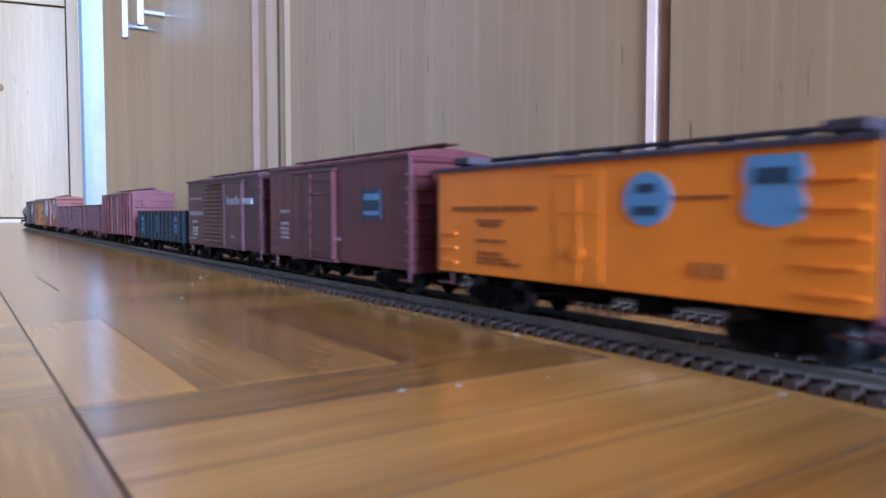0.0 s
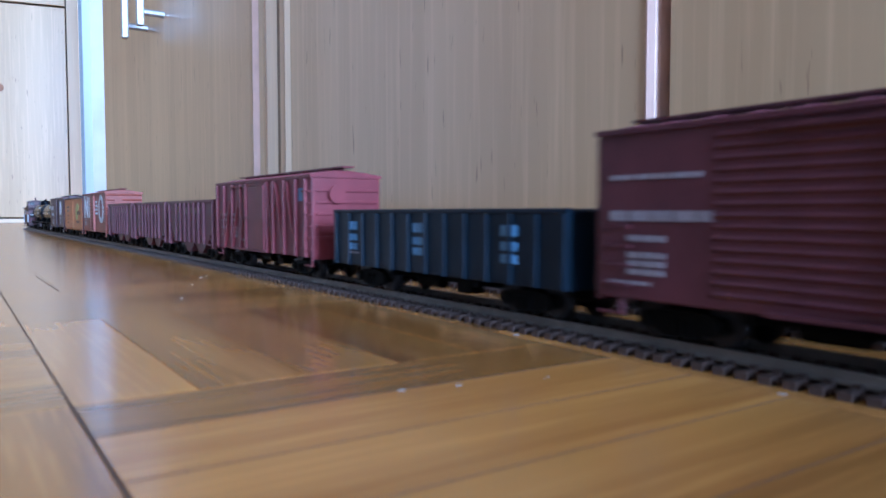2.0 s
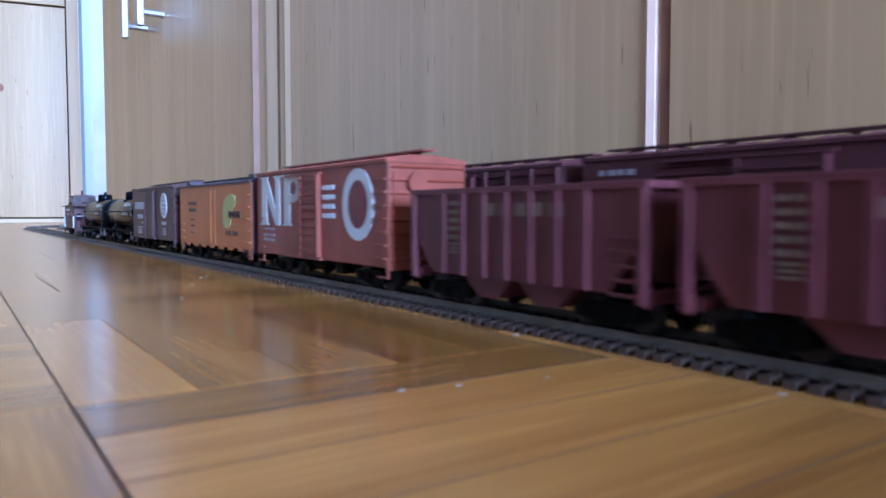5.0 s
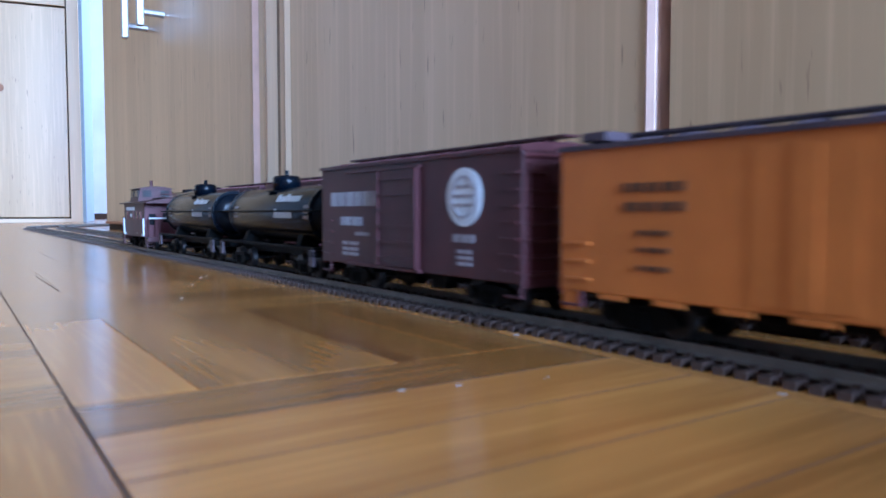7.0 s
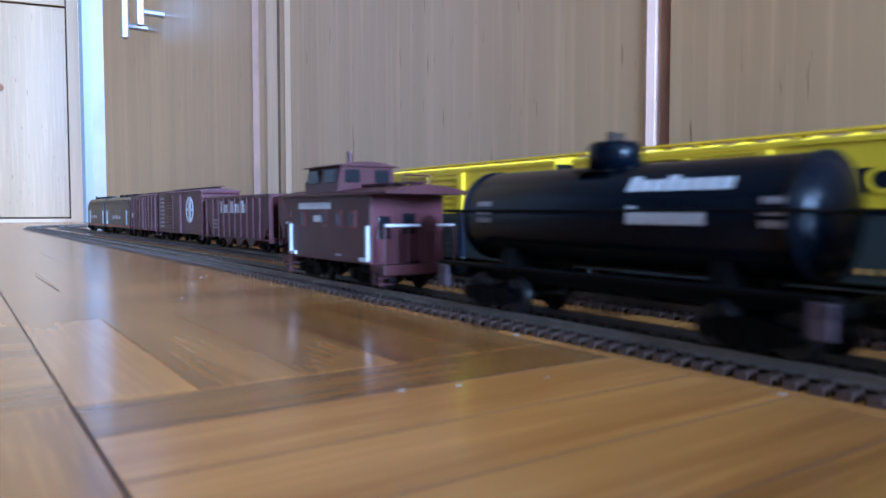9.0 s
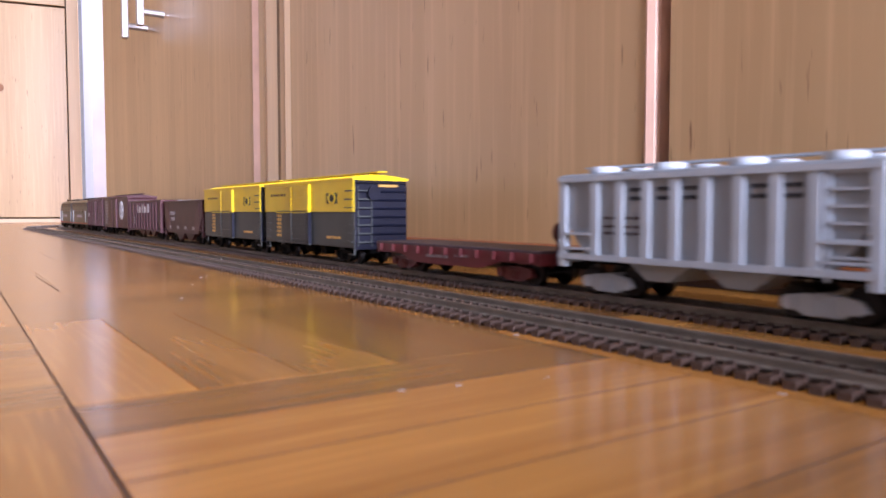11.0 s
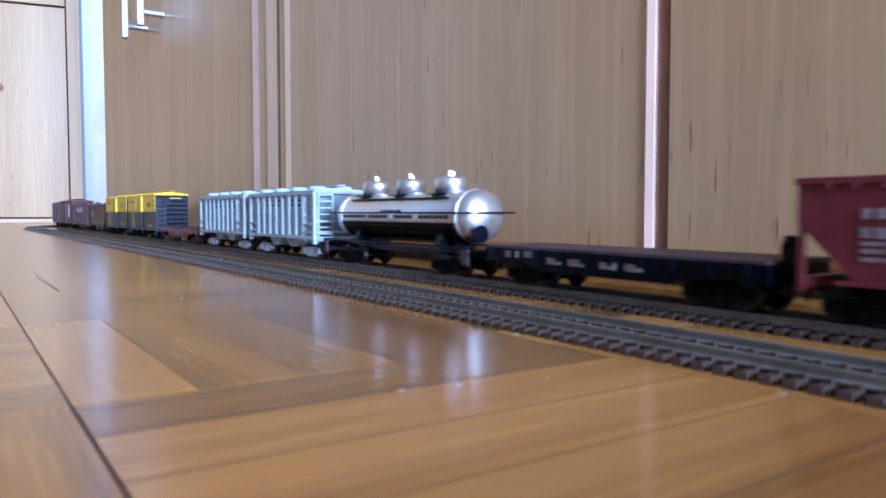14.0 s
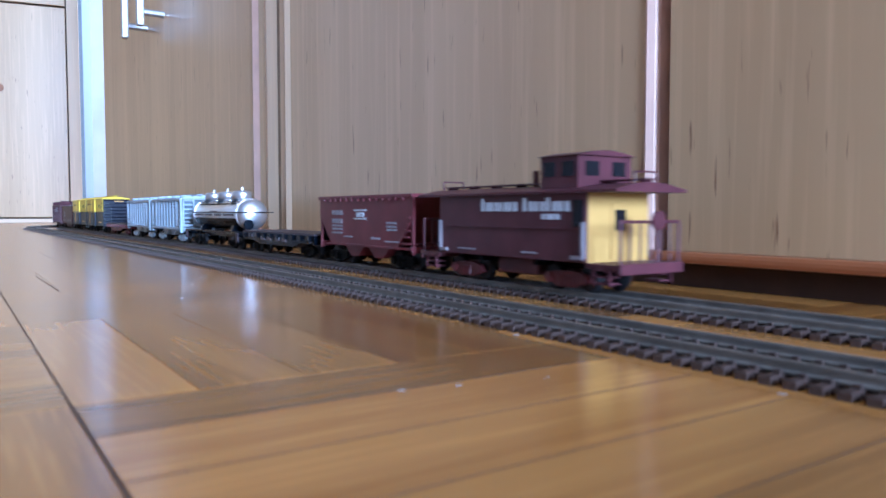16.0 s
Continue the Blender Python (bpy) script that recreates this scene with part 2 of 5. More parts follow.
def room():
    setting("wall_south", wall_with_hole("y", -5.8, -5.6, -3.2, 2.2, 2.6, (-1.0, 0.25, 0.4, 2.35)), M["room_wall"], "unseen wall with a wide window opening, dark taupe to cut bounce light", "wall")
    setting("wall_west", span(-3.2, -3.0, -5.6, 4.1, 0, 2.6), M["room_wall"], "unseen plain wall, dark taupe to cut bounce light", "wall")
    setting("wall_north", span(-3.0, 2.2, 3.93, 4.1, 0, 2.6), M["white_wall"], "cool white plaster wall beyond the cupboard", "wall")
    # the opening in this wall is added for the passage fill lamp
    setting("wall_east", wall_with_hole("x", 2.0, 2.2, -5.6, 3.93, 2.6, (2.3, 3.5, 0.4, 2.2)), M["room_wall"], "unseen taupe wall behind the cabinets with an added opening for fill light", "wall")
    setting("ceiling", span(-3.2, 2.2, -5.8, 4.1, 2.6, 2.75), M["ceiling_paint"], "unseen plain ceiling, greyed to cut bounce light", "ceiling")
    setting("baseboard", span(0.2, 2.0, 3.912, 3.93, 0, 0.028, 0.002), M["plinth_dark"], "low dark brown baseboard on the white wall", "baseboard")
    setting("floor", span(-3.2, 2.2, -5.8, 4.1, -0.08, -0.0012), M["subfloor"], "glossy golden oak mosaic parquet in basket weave", "floor")


def handle(parent, y, x, z0, z1, lower, upper):
    """Bow handle: an upright flat bar on two posts."""
    h = part("handle", bm_box(bmesh.new(), x - 0.035, y, (z0 + z1) / 2, 0.010, 0.014, z1 - z0, 0.002), M["steel"], parent, "brushed steel bar handle")
    for z in (lower, upper):
        part("post", bm_cyl(bmesh.new(), (x - 0.016, y, z), "x", 0.0052, 0.032, 14), M["steel"], h)


def cabinet(y0, y1, doors, label, handles=(), beads=()):
    """A tall cabinet unit between y0 and y1 with its doors (from, to)."""
    ob = tagged(new("cabinet"), label, "cabinet", "row of tall cabinets")
    ob.location = (FRONT, y0, 0)
    def rel(a):
        return a - y0
    part("carcass", span(0.020, 0.60, 0.001, rel(y1) - 0.001, 0.004, 2.35), M["dark_gap"], ob, "carcass coloured near-black for the shade in the door gaps")
    part("plinth", span(0.004, 0.018, 0.001, rel(y1) - 0.001, 0.0, 0.0118), M["plinth_dark"], ob, "recessed plinth board, darkened for the shade under the moulding")
    part("moulding", span(-0.004, 0.016, 0.0005, rel(y1) - 0.0005, 0.0114, 0.0170, 0.002), M["plinth"], ob, "red-brown wooden moulding under the doors")
    for a, b, name, material, proud, lab in doors:
        d = part(name, span(-proud, 0.019, rel(a) + 0.0001, rel(b) - 0.0001, 0.0172, 2.33), M[material], ob, lab)
        for hy, z0, z1, lo, up in handles:
            if a < hy < b:
                handle(d, rel(hy), -proud, z0, z1, lo, up)
    # strips slanted and paled to stand for door edges lit by the window
    for outline, material, lab in beads:
        part("edge_strip", prism([(x, rel(y)) for x, y in outline], "z", 0.0172, 2.33), M[material], ob, lab)
    return ob


def cabinets():
    pale = "door", "door_wood", 0.0, "pale maple veneer door with fine upright grain"
    cabinet(-1.75, -0.75, [(-1.75, -1.25, *pale), (-1.25, -0.75, *pale)], "tall pale maple cabinet with two doors")
    cabinet(-0.75, 0.2372, [(-0.75, -0.27, *pale), (-0.27, 0.2350, *pale)], "tall pale maple cabinet beside a dark door gap")
    cabinet(0.2372, 0.7345, [(0.2502, 0.7000, *pale),
                             (0.7155, 0.7275, "stile", "door_wood", 0.0, "narrow set-back maple stile"),
                             # flush filler strip: the gap's shade is in its colour
                             (0.7275, 0.7344, "edge_strip", "edge_seal", 0.0, "flush brown strip that paints the shade of the joint")],
            "tall pale maple cabinet with one wide door", (),
            [([(0.019, 0.2500), (-0.0004, 0.2500), (-0.0010, 0.2486), (0.0004, 0.2446), (0.0030, 0.2430), (0.012, 0.2426), (0.019, 0.2426)], "edge_band", "pinkish rounded door edge, paled as if lit"),
             ([(0.019, 0.7001), (0.0, 0.7001), (-0.0016, 0.7105), (0.0, 0.7154), (0.019, 0.7154)], "frame_wood", "maple edge strip, slanted and paled as a lit edge")])
    cabinet(0.7345, 1.69, [(0.7695, 0.787, "stile", "door_wood", 0.0, "narrow maple stile"),
                           (0.8070, 1.272, *pale), (1.272, 1.689, *pale)], "tall pale maple cabinet with two doors and steel handles",
            [(1.19, 0.3175, 0.60, 0.339, 0.585), (1.298, 0.3195, 0.60, 0.340, 0.585)],
            [([(0.019, 0.7346), (0.0, 0.7346), (-0.0016, 0.7600), (0.0, 0.7694), (0.019, 0.7694)], "frame_wood", "maple side stile, slanted and paled as a lit edge"),
             ([(0.019, 0.7871), (0.0, 0.7871), (-0.0022, 0.8010), (0.0, 0.8066), (0.019, 0.8066)], "edge_band", "pinkish edge strip, slanted and paled as a lit edge")])


def cupboard():
    """The cupboard across the end of the room, turned a little to the cabinets."""
    ob = tagged(new("cupboard"), "pale maple cupboard in bright window light", "cupboard")
    ob.matrix_basis = pose(0.412, 2.79, 0, 0, 0, -12)
    part("side_frame", span(-0.038, -0.002, 0, 0.5, 0.0, 2.3, 0.0015), M["frame_wood"], ob, "light maple side frame")
    part("jamb", span(-0.002, 0.009, 0.01, 0.5, 0.0, 2.3, 0.001), M["greyshade"], ob, "grey metal edge")
    part("carcass", span(-1.30, -0.038, 0.022, 0.5, 0.003, 2.3), M["dark_gap"], ob, "carcass coloured near-black for the shade in gaps round the doors")
    part("base", span(-1.30, -0.038, 0.002, 0.02, 0.0, 0.0125, 0.001), M["frame_wood"], ob, "light maple base board")
    for k in range(2):
        x1 = -0.042 - k * 0.6
        d = part("door", span(x1 - 0.595, x1, 0.0, 0.02, 0.0175, 0.722, 0.0015), M["door_wood"], ob, "pale maple lower door")
        part("door", span(x1 - 0.595, x1, 0.0, 0.02, 0.729, 2.28, 0.0015), M["door_wood"], ob, "pale maple upper door")
        if k == 0:
            part("knot", bm_cyl(bmesh.new(), (x1 - 0.198, -0.0002, 0.445), "y", 0.013, 0.002, 18), M["knot"], d, "small brown knot in the veneer")


room()
cabinets()
cupboard()

# ---------------------------------------------------------------- rolling stock


def truck_meshes(material):
    side = [(-0.0125, 0.0040), (-0.0105, 0.0072), (-0.006, 0.0080), (0.006, 0.0080), (0.0105, 0.0072), (0.0125, 0.0040),
            (0.0085, 0.0036), (0.0050, 0.0018), (-0.0050, 0.0018), (-0.0085, 0.0036)]
    bm = bmesh.new()
    for x in (-0.0125, 0.0105):
        b = prism(side, "x", x, x + 0.002)
        for y in (-0.0096, 0.0096):
            bm_cyl(b, (x + (0 if x < 0 else 0.002), y, 0.0053), "x", 0.0022, 0.0016, 10)
        me = bpy.data.meshes.new("side")
        b.to_mesh(me)
        bm.from_mesh(me)
        b.free()
        bpy.data.meshes.remove(me)
    bm_box(bm, 0, 0, 0.0066, 0.023, 0.006, 0.0034)
    for x in (-0.0125, 0.0125):
        for y in (-0.0022, 0.0, 0.0022):
            bm_cyl(bm, (x, y, 0.0045), "z", 0.0008, 0.004, 8)
    frame_me = mesh_of("truck", bm, material)
    bm = lathe([(-0.0098, 0.0048), (-0.0085, 0.0052), (-0.0079, 0.0052), (-0.0072, 0.0060), (-0.0066, 0.0055), (-0.0064, 0.0010),
                (0.0064, 0.0010), (0.0066, 0.0055), (0.0072, 0.0060), (0.0079, 0.0052), (0.0085, 0.0052), (0.0098, 0.0048)], "x", 20)
    return frame_me, mesh_of("wheelset", bm, M["wheel"])


TRUCKS = {k: truck_meshes(M[k]) for k in ("under", "lightgrey", "boxred")}
CARS, WHEELS = [], []


def slab(ob, name, x0, x1, y0, y1, z0, z1, m, label="", bevel=0.0003):
    return part(name, span(x0, x1, y0, y1, z0, z1, bevel), M[m], ob, label)


class Car:
    """A car body of length n, width w, sill z0 and eave z1 (metres over the rail) on two trucks; left is its far end on the straight."""

    def __init__(self, name, label, which, left, n, w, z0, z1, truck="under", category="freight car", ref=None):
        self.ob = tagged(new(name), label, category, "train on the nearer track" if which == "near" else "train on the farther track")
        self.n, self.w, self.z0, self.z1, self.h = n, w, z0, z1, n / 2
        self.base, self.ref = n * 0.68, ref or n
        CARS.append((self.ob, which, left - n / 2, self.base))
        for y in (-self.base / 2, self.base / 2):
            t = share("truck", TRUCKS[truck][0], self.ob, Matrix.Translation((0, y, -FRAME_LIFT)))
            for a in (-0.0096, 0.0096):
                WHEELS.append((share("wheelset", TRUCKS[truck][1], t, Matrix.Translation((0, a, 0.0055))), which, a))
        for s in (-1, 1):
            bm = span(-0.0016, 0.0016, s * (self.h - 0.004), s * (self.h + 0.0052), 0.0072, 0.0098, 0.0004)
            bm_box(bm, 0.0008, s * (self.h + 0.0042), 0.0085, 0.0050, 0.0026, 0.0036, 0.0006)
            bm_cyl(bm, (0.0012, s * (self.h + 0.002), 0.0052), "z", 0.0005, 0.006, 6)
            part("coupler", bm, M["under"], self.ob, "black knuckle coupler")

    def underframe(self, m="under", depth=0.0035, wide=0.012):
        bm = span(-wide / 2, wide / 2, -self.h + 0.002, self.h - 0.002, self.z0 - depth, self.z0 + 0.0005)
        bm_cyl(bm, (-0.006, 0.012, self.z0 - 0.0035), "y", 0.0026, 0.014, 12)
        bm_box(bm, -0.007, -0.012, self.z0 - 0.003, 0.006, 0.008, 0.006)
        for y in (-self.base * 0.28, self.base * 0.28):
            bm_box(bm, 0, y, self.z0 - 0.001, self.w * 0.92, 0.002, 0.003)
        part("underframe", bm, M[m], self.ob, "black underframe with brake gear")

    def u(self, f):
        return self.h - (f * self.n if f in (0.0, 1.0) else min(f * self.ref, self.n - 0.0055 if self.ref > self.n else f * self.ref))

    def bar(self, u0, u1, z0, z1, m, proud=0.0004, name="lettering", label="", z_is_fraction=True):
        if z_is_fraction:
            z0, z1 = self.z0 + z0 * (self.z1 - self.z0), self.z0 + z1 * (self.z1 - self.z0)
        x = -self.w / 2
        return slab(self.ob, name, x - proud, x + 0.0006, self.u(u1), self.u(u0), z0, z1, m, label, 0)

    def words(self, u0, u1, z0, z1, m, count, name="lettering", proud=0.0004, label="", tall=()):
        """A line of writing as a row of plain bars."""
        bm = bmesh.new()
        h = self.z1 - self.z0
        step = (u1 - u0) / count
        for i in range(count):
            a, b = self.u(u0 + i * step), self.u(u0 + (i + (0.55, 0.72, 0.62, 0.8)[(i * 7 + count) % 4]) * step)
            top = z1 if (not tall or i in tall) else z0 + (z1 - z0) * 0.72
            bm_box(bm, -self.w / 2 + 0.0001, (a + b) / 2, self.z0 + h * (z0 + top) / 2, 0.0006 + proud, abs(a - b), h * (top - z0))
        return part(name, bm, M[m], self.ob, label)

    def disc(self, u, z, ru, rz, m, proud=0.0004, name="emblem", label="", hole=0.0):
        seg, x = 28, -self.w / 2
        zc = self.z0 + z * (self.z1 - self.z0)
        yc = self.u(u)
        bm = bmesh.new()
        def ring(k, xx):
            return [bm.verts.new((xx, yc + ru * k * math.cos(2 * math.pi * i / seg), zc + rz * k * math.sin(2 * math.pi * i / seg))) for i in range(seg)]
        a, b = ring(1, x - proud), ring(1, x + 0.0003)
        if hole:
            c, d = ring(hole, x - proud), ring(hole, x + 0.0003)
            for i in range(seg):
                j = (i + 1) % seg
                bm.faces.new((a[i], a[j], c[j], c[i])), bm.faces.new((a[i], b[i], b[j], a[j])), bm.faces.new((c[i], c[j], d[j], d[i]))
        else:
            bm.faces.new(a)
            for i in range(seg):
                j = (i + 1) % seg
                bm.faces.new((a[i], b[i], b[j], a[j]))
        bmesh.ops.recalc_face_normals(bm, faces=bm.faces)
        return part(name, bm, M[m], self.ob, label)

    def ladder(self, m, side_u=None, end=False, z0=None, z1=None, count=7, wide=0.0088, stiles=False):
        """A ladder on the side at side_u, or on the near end beside the corner."""
        z0, z1 = z0 if z0 is not None else self.z0 + 0.001, z1 if z1 is not None else self.z1 - 0.004
        rung = mesh_of("rung", bm_box(bmesh.new(), 0, 0, 0, wide if end else 0.0008, 0.0008 if end else wide, 0.0008), M[m])
        if not stiles and not end:
            for i in range(count):
                share("grab_iron", rung, self.ob, Matrix.Translation((-self.w / 2 - 0.0004, self.u(side_u), z0 + (z1 - z0) * (i + 0.5) / count)))
            return
        t = 0.0009 if stiles else 0.0006
        bm = bmesh.new()
        for k in (-1, 1):
            if end:
                bm_box(bm, -self.w / 2 + 0.0065 + k * wide / 2, -self.h - 0.0006, (z0 + z1) / 2, t, 0.0018, z1 - z0)
            else:
                bm_box(bm, -self.w / 2 - 0.0004, self.u(side_u) + k * wide / 2, (z0 + z1) / 2, 0.0014, t, z1 - z0)
        lad = part("ladder", bm, M[m], self.ob)
        for i in range(count):
            z = z0 + (z1 - z0) * (i + 0.5) / count
            at = (-self.w / 2 + 0.0065, -self.h - 0.0011, z) if end else (-self.w / 2 - 0.0008, self.u(side_u), z)
            share("rung", rung, lad, Matrix.Translation(at))

    def box_body(self, m, roof, end=None, end_ribs=8, roof_ribs=12, roof_h=0.0030, walk_m=None):
        w, h = self.w, self.h
        slab(self.ob, "body", -w / 2, w / 2, -h, h, self.z0, self.z1, m, "", 0.0005)
        e = w / 2 + 0.0009
        outline = [(-e, self.z1 - 0.0004), (-e, self.z1 + 0.0009), (-w * 0.25, self.z1 + roof_h * 0.75), (0, self.z1 + roof_h), (w * 0.25, self.z1 + roof_h * 0.75), (e, self.z1 + 0.0009), (e, self.z1 - 0.0004)]
        part("roof", prism(outline, "y", -h - 0.0006, h + 0.0006), M[roof], self.ob)
        rib = mesh_of("roof_rib", prism([(-e + 0.001, self.z1 + 0.001), (-w * 0.25, self.z1 + roof_h * 0.75 + 0.0005), (0, self.z1 + roof_h + 0.0005), (w * 0.25, self.z1 + roof_h * 0.75 + 0.0005), (e - 0.001, self.z1 + 0.001)], "y", -0.0005, 0.0005), M[roof])
        for i in range(roof_ribs):
            share("roof_rib", rib, self.ob, Matrix.Translation((0, -h + self.n * (i + 0.5) / roof_ribs, 0)))
        bm = bmesh.new()
        for x in (-0.0022, 0, 0.0022):
            bm_box(bm, x, 0, self.z1 + roof_h + 0.0016, 0.0019, self.n + 0.004, 0.0007)
        for i in range(8):
            bm_box(bm, 0, -h + self.n * (i + 0.5) / 8, self.z1 + roof_h + 0.0008, 0.006, 0.0012, 0.0012)
        part("running_board", bm, M[walk_m or roof], self.ob, "slatted roof walkway")
        end = end or m
        for s in (-1, 1):
            slab(self.ob, "end_panel", -w / 2 + 0.0002, w / 2 - 0.0002, s * h, s * (h + 0.0007), self.z0 - 0.001, self.z1 - 0.0006, end)
            rib = mesh_of("end_rib", prism([(s * (h + 0.0004), -0.0010), (s * (h + 0.0017), 0.0), (s * (h + 0.0004), 0.0010)], "x", -w / 2 + 0.001, w / 2 - 0.001), M[end])
            for i in range(end_ribs):
                share("end_rib", rib, self.ob, Matrix.Translation((0, 0, self.z0 + (self.z1 - self.z0) * (i + 0.6) / end_ribs)))
        bm = bm_cyl(bmesh.new(), (-0.006, -h - 0.003, self.z1 - 0.008), "y", 0.0042, 0.0008, 18)
        bm_cyl(bm, (-0.006, -h - 0.0015, self.z1 - 0.008), "y", 0.0008, 0.004, 8)
        part("brake_wheel", bm, M[end], self.ob)
        for y in (-h + 0.004, h - 0.004):
            slab(self.ob, "step", -w / 2, -w / 2 + 0.0012, y - 0.004, y + 0.004, self.z0 - 0.0042, self.z0 - 0.0034, end if roof != m else m)
            slab(self.ob, "step_hanger", -w / 2, -w / 2 + 0.001, y - 0.004, y - 0.0032, self.z0 - 0.0036, self.z0 + 0.001, end if roof != m else m)

    def door(self, m, u0, u1, ribs=5, rail=True, proud=0.0012, z0=0.03, z1=0.93, vertical=False):
        d = self.bar(u0, u1, z0, z1, m, proud, "door")
        hh = self.z1 - self.z0
        x = -self.w / 2 - proud
        for i in range(ribs):
            if vertical:
                y = self.u(u0 + (u1 - u0) * (i + 0.5) / ribs)
                part("door_rib", bm_box(bmesh.new(), x - 0.0002, y, self.z0 + hh * (z0 + z1) / 2, 0.0007, 0.0009, hh * (z1 - z0) * 0.96), M[m], d)
            else:
                z = self.z0 + hh * (z0 + (z1 - z0) * (i + 0.5) / ribs)
                part("door_rib", bm_box(bmesh.new(), x - 0.0003, self.u((u0 + u1) / 2), z, 0.0009, (u1 - u0) * self.n * 0.92, 0.0012), M[m], d)
        for u in (u0 + 0.006, u1 - 0.006):
            part("door_edge", bm_box(bmesh.new(), x - 0.0003, self.u(u), self.z0 + hh * (z0 + z1) / 2, 0.0011, 0.0014, hh * (z1 - z0)), M[m], d)
        if rail:
            for z in (z0 - 0.02, z1 + 0.015):
                self.bar(u0 - (u1 - u0) * 0.9, u1 + 0.01, z - 0.012, z + 0.012, m, 0.0017, "door_rail")

    def ribs(self, us, z0, z1, m, wide=0.0018, proud=0.0014, name="rib", both=True):
        hh = self.z1 - self.z0
        me = mesh_of(name, bm_box(bmesh.new(), 0, 0, self.z0 + hh * (z0 + z1) / 2, proud * 2, wide, hh * (z1 - z0), 0.0002), M[m])
        for u in us:
            for s in ((-1, 1) if both else (-1,)):
                share(name, me, self.ob, Matrix.Translation((s * self.w / 2, self.u(u), 0)))

    def h_ribs(self, u0, u1, zs, m, proud=0.0007, tall=0.0010, name="rib"):
        me = mesh_of(name, prism([(-proud, 0), (0, tall / 2), (0.0004, tall / 2), (0.0004, -tall / 2), (0, -tall / 2)], "y", -abs(u1 - u0) * self.n / 2, abs(u1 - u0) * self.n / 2), M[m])
        for z in zs:
            share(name, me, self.ob, Matrix.Translation((-self.w / 2, self.u((u0 + u1) / 2), self.z0 + z * (self.z1 - self.z0))))


def frac(a, b, k):
    return [a + (b - a) * i / (k - 1) for i in range(k)]


def boxcar(label, which, left, n, z1, m, roof=None, ribs=True):
    c = Car("boxcar", label, which, left, n, 0.0355, 0.0088, z1, ref=0.1405 if n < 0.139 else None)
    c.box_body(m, roof or m)
    c.underframe()
    c.ladder(m, 0.955)
    c.ladder(m, 0.045, count=4, z1=c.z0 + 0.020)
    c.ladder(m, end=True)
    return c


def reefer(label, which, left, z0, z1, m, roof):
    c = Car("refrigerator_car", label, which, left, 0.1405, 0.0355, z0, z1)
    c.box_body(m, roof, end="boxbrown", end_ribs=0, roof_ribs=10, roof_h=0.0028)
    c.underframe()
    c.ladder(m, 0.945, count=5, wide=0.011)
    c.ladder(m, 0.05, count=3, z1=z0 + 0.015, wide=0.008)
    for k in (-1, 1):
        for s in (-1, 1):
            slab(c.ob, "ice_hatch", s * 0.010 - 0.0045, s * 0.010 + 0.0045, k * (c.h - 0.013), k * (c.h - 0.004), z1 + 0.002, z1 + 0.0046, roof, "", 0.0006)
    return c


def reefer_front():
    c = reefer("bright orange refrigerator car with two pale blue emblems", "near", 0.2042, 0.0104, 0.0432, "orange", "roofgrey")
    c.bar(0.405, 0.525, 0.04, 0.93, "orange", 0.0002, "door", "double loading door")
    c.bar(0.462, 0.469, 0.04, 0.93, "orange", 0.0004, "door_edge")
    for z in (0.25, 0.60, 0.90):
        c.bar(0.42, 0.512, z - 0.010, z + 0.010, "orange", 0.0005, "hinge")
    c.bar(0.45, 0.48, 0.22, 0.30, "orange", 0.0008, "latch")
    c.words(0.066, 0.355, 0.605, 0.65, "softbar", 18)
    for z, a, b in ((0.50, 0.155, 0.25), (0.46, 0.165, 0.24), (0.315, 0.155, 0.26), (0.20, 0.16, 0.25), (0.15, 0.16, 0.27), (0.11, 0.16, 0.31)):
        c.words(a, b, z, z + 0.03, "softbar", 6)
    c.words(0.68, 0.79, 0.685, 0.71, "softbar", 10)
    c.words(0.72, 0.79, 0.16, 0.26, "orange2", 5)
    c.disc(0.627, 0.69, 0.0070, 0.0064, "blue", 0.0004, "emblem", "pale blue round emblem")
    c.bar(0.607, 0.647, 0.735, 0.80, "navy", 0.0006, "emblem_stripe")
    c.bar(0.600, 0.654, 0.575, 0.64, "navy", 0.0006, "emblem_stripe")
    e = 0.855
    bm = prism([(c.u(e - 0.042), 0.0415), (c.u(e + 0.042), 0.0415), (c.u(e + 0.050), 0.0375), (c.u(e + 0.040), 0.0345), (c.u(e + 0.050), 0.0310), (c.u(e + 0.04), 0.0282), (c.u(e), 0.0268),
                (c.u(e - 0.04), 0.0282), (c.u(e - 0.050), 0.0310), (c.u(e - 0.040), 0.0345), (c.u(e - 0.050), 0.0375)], "x", -c.w / 2 - 0.0004, -c.w / 2 + 0.0003)
    part("shield", bm, M["blue"], c.ob, "pale blue shield emblem")
    c.bar(e - 0.028, e + 0.028, 0.77, 0.87, "navy", 0.0006, "shield_band")


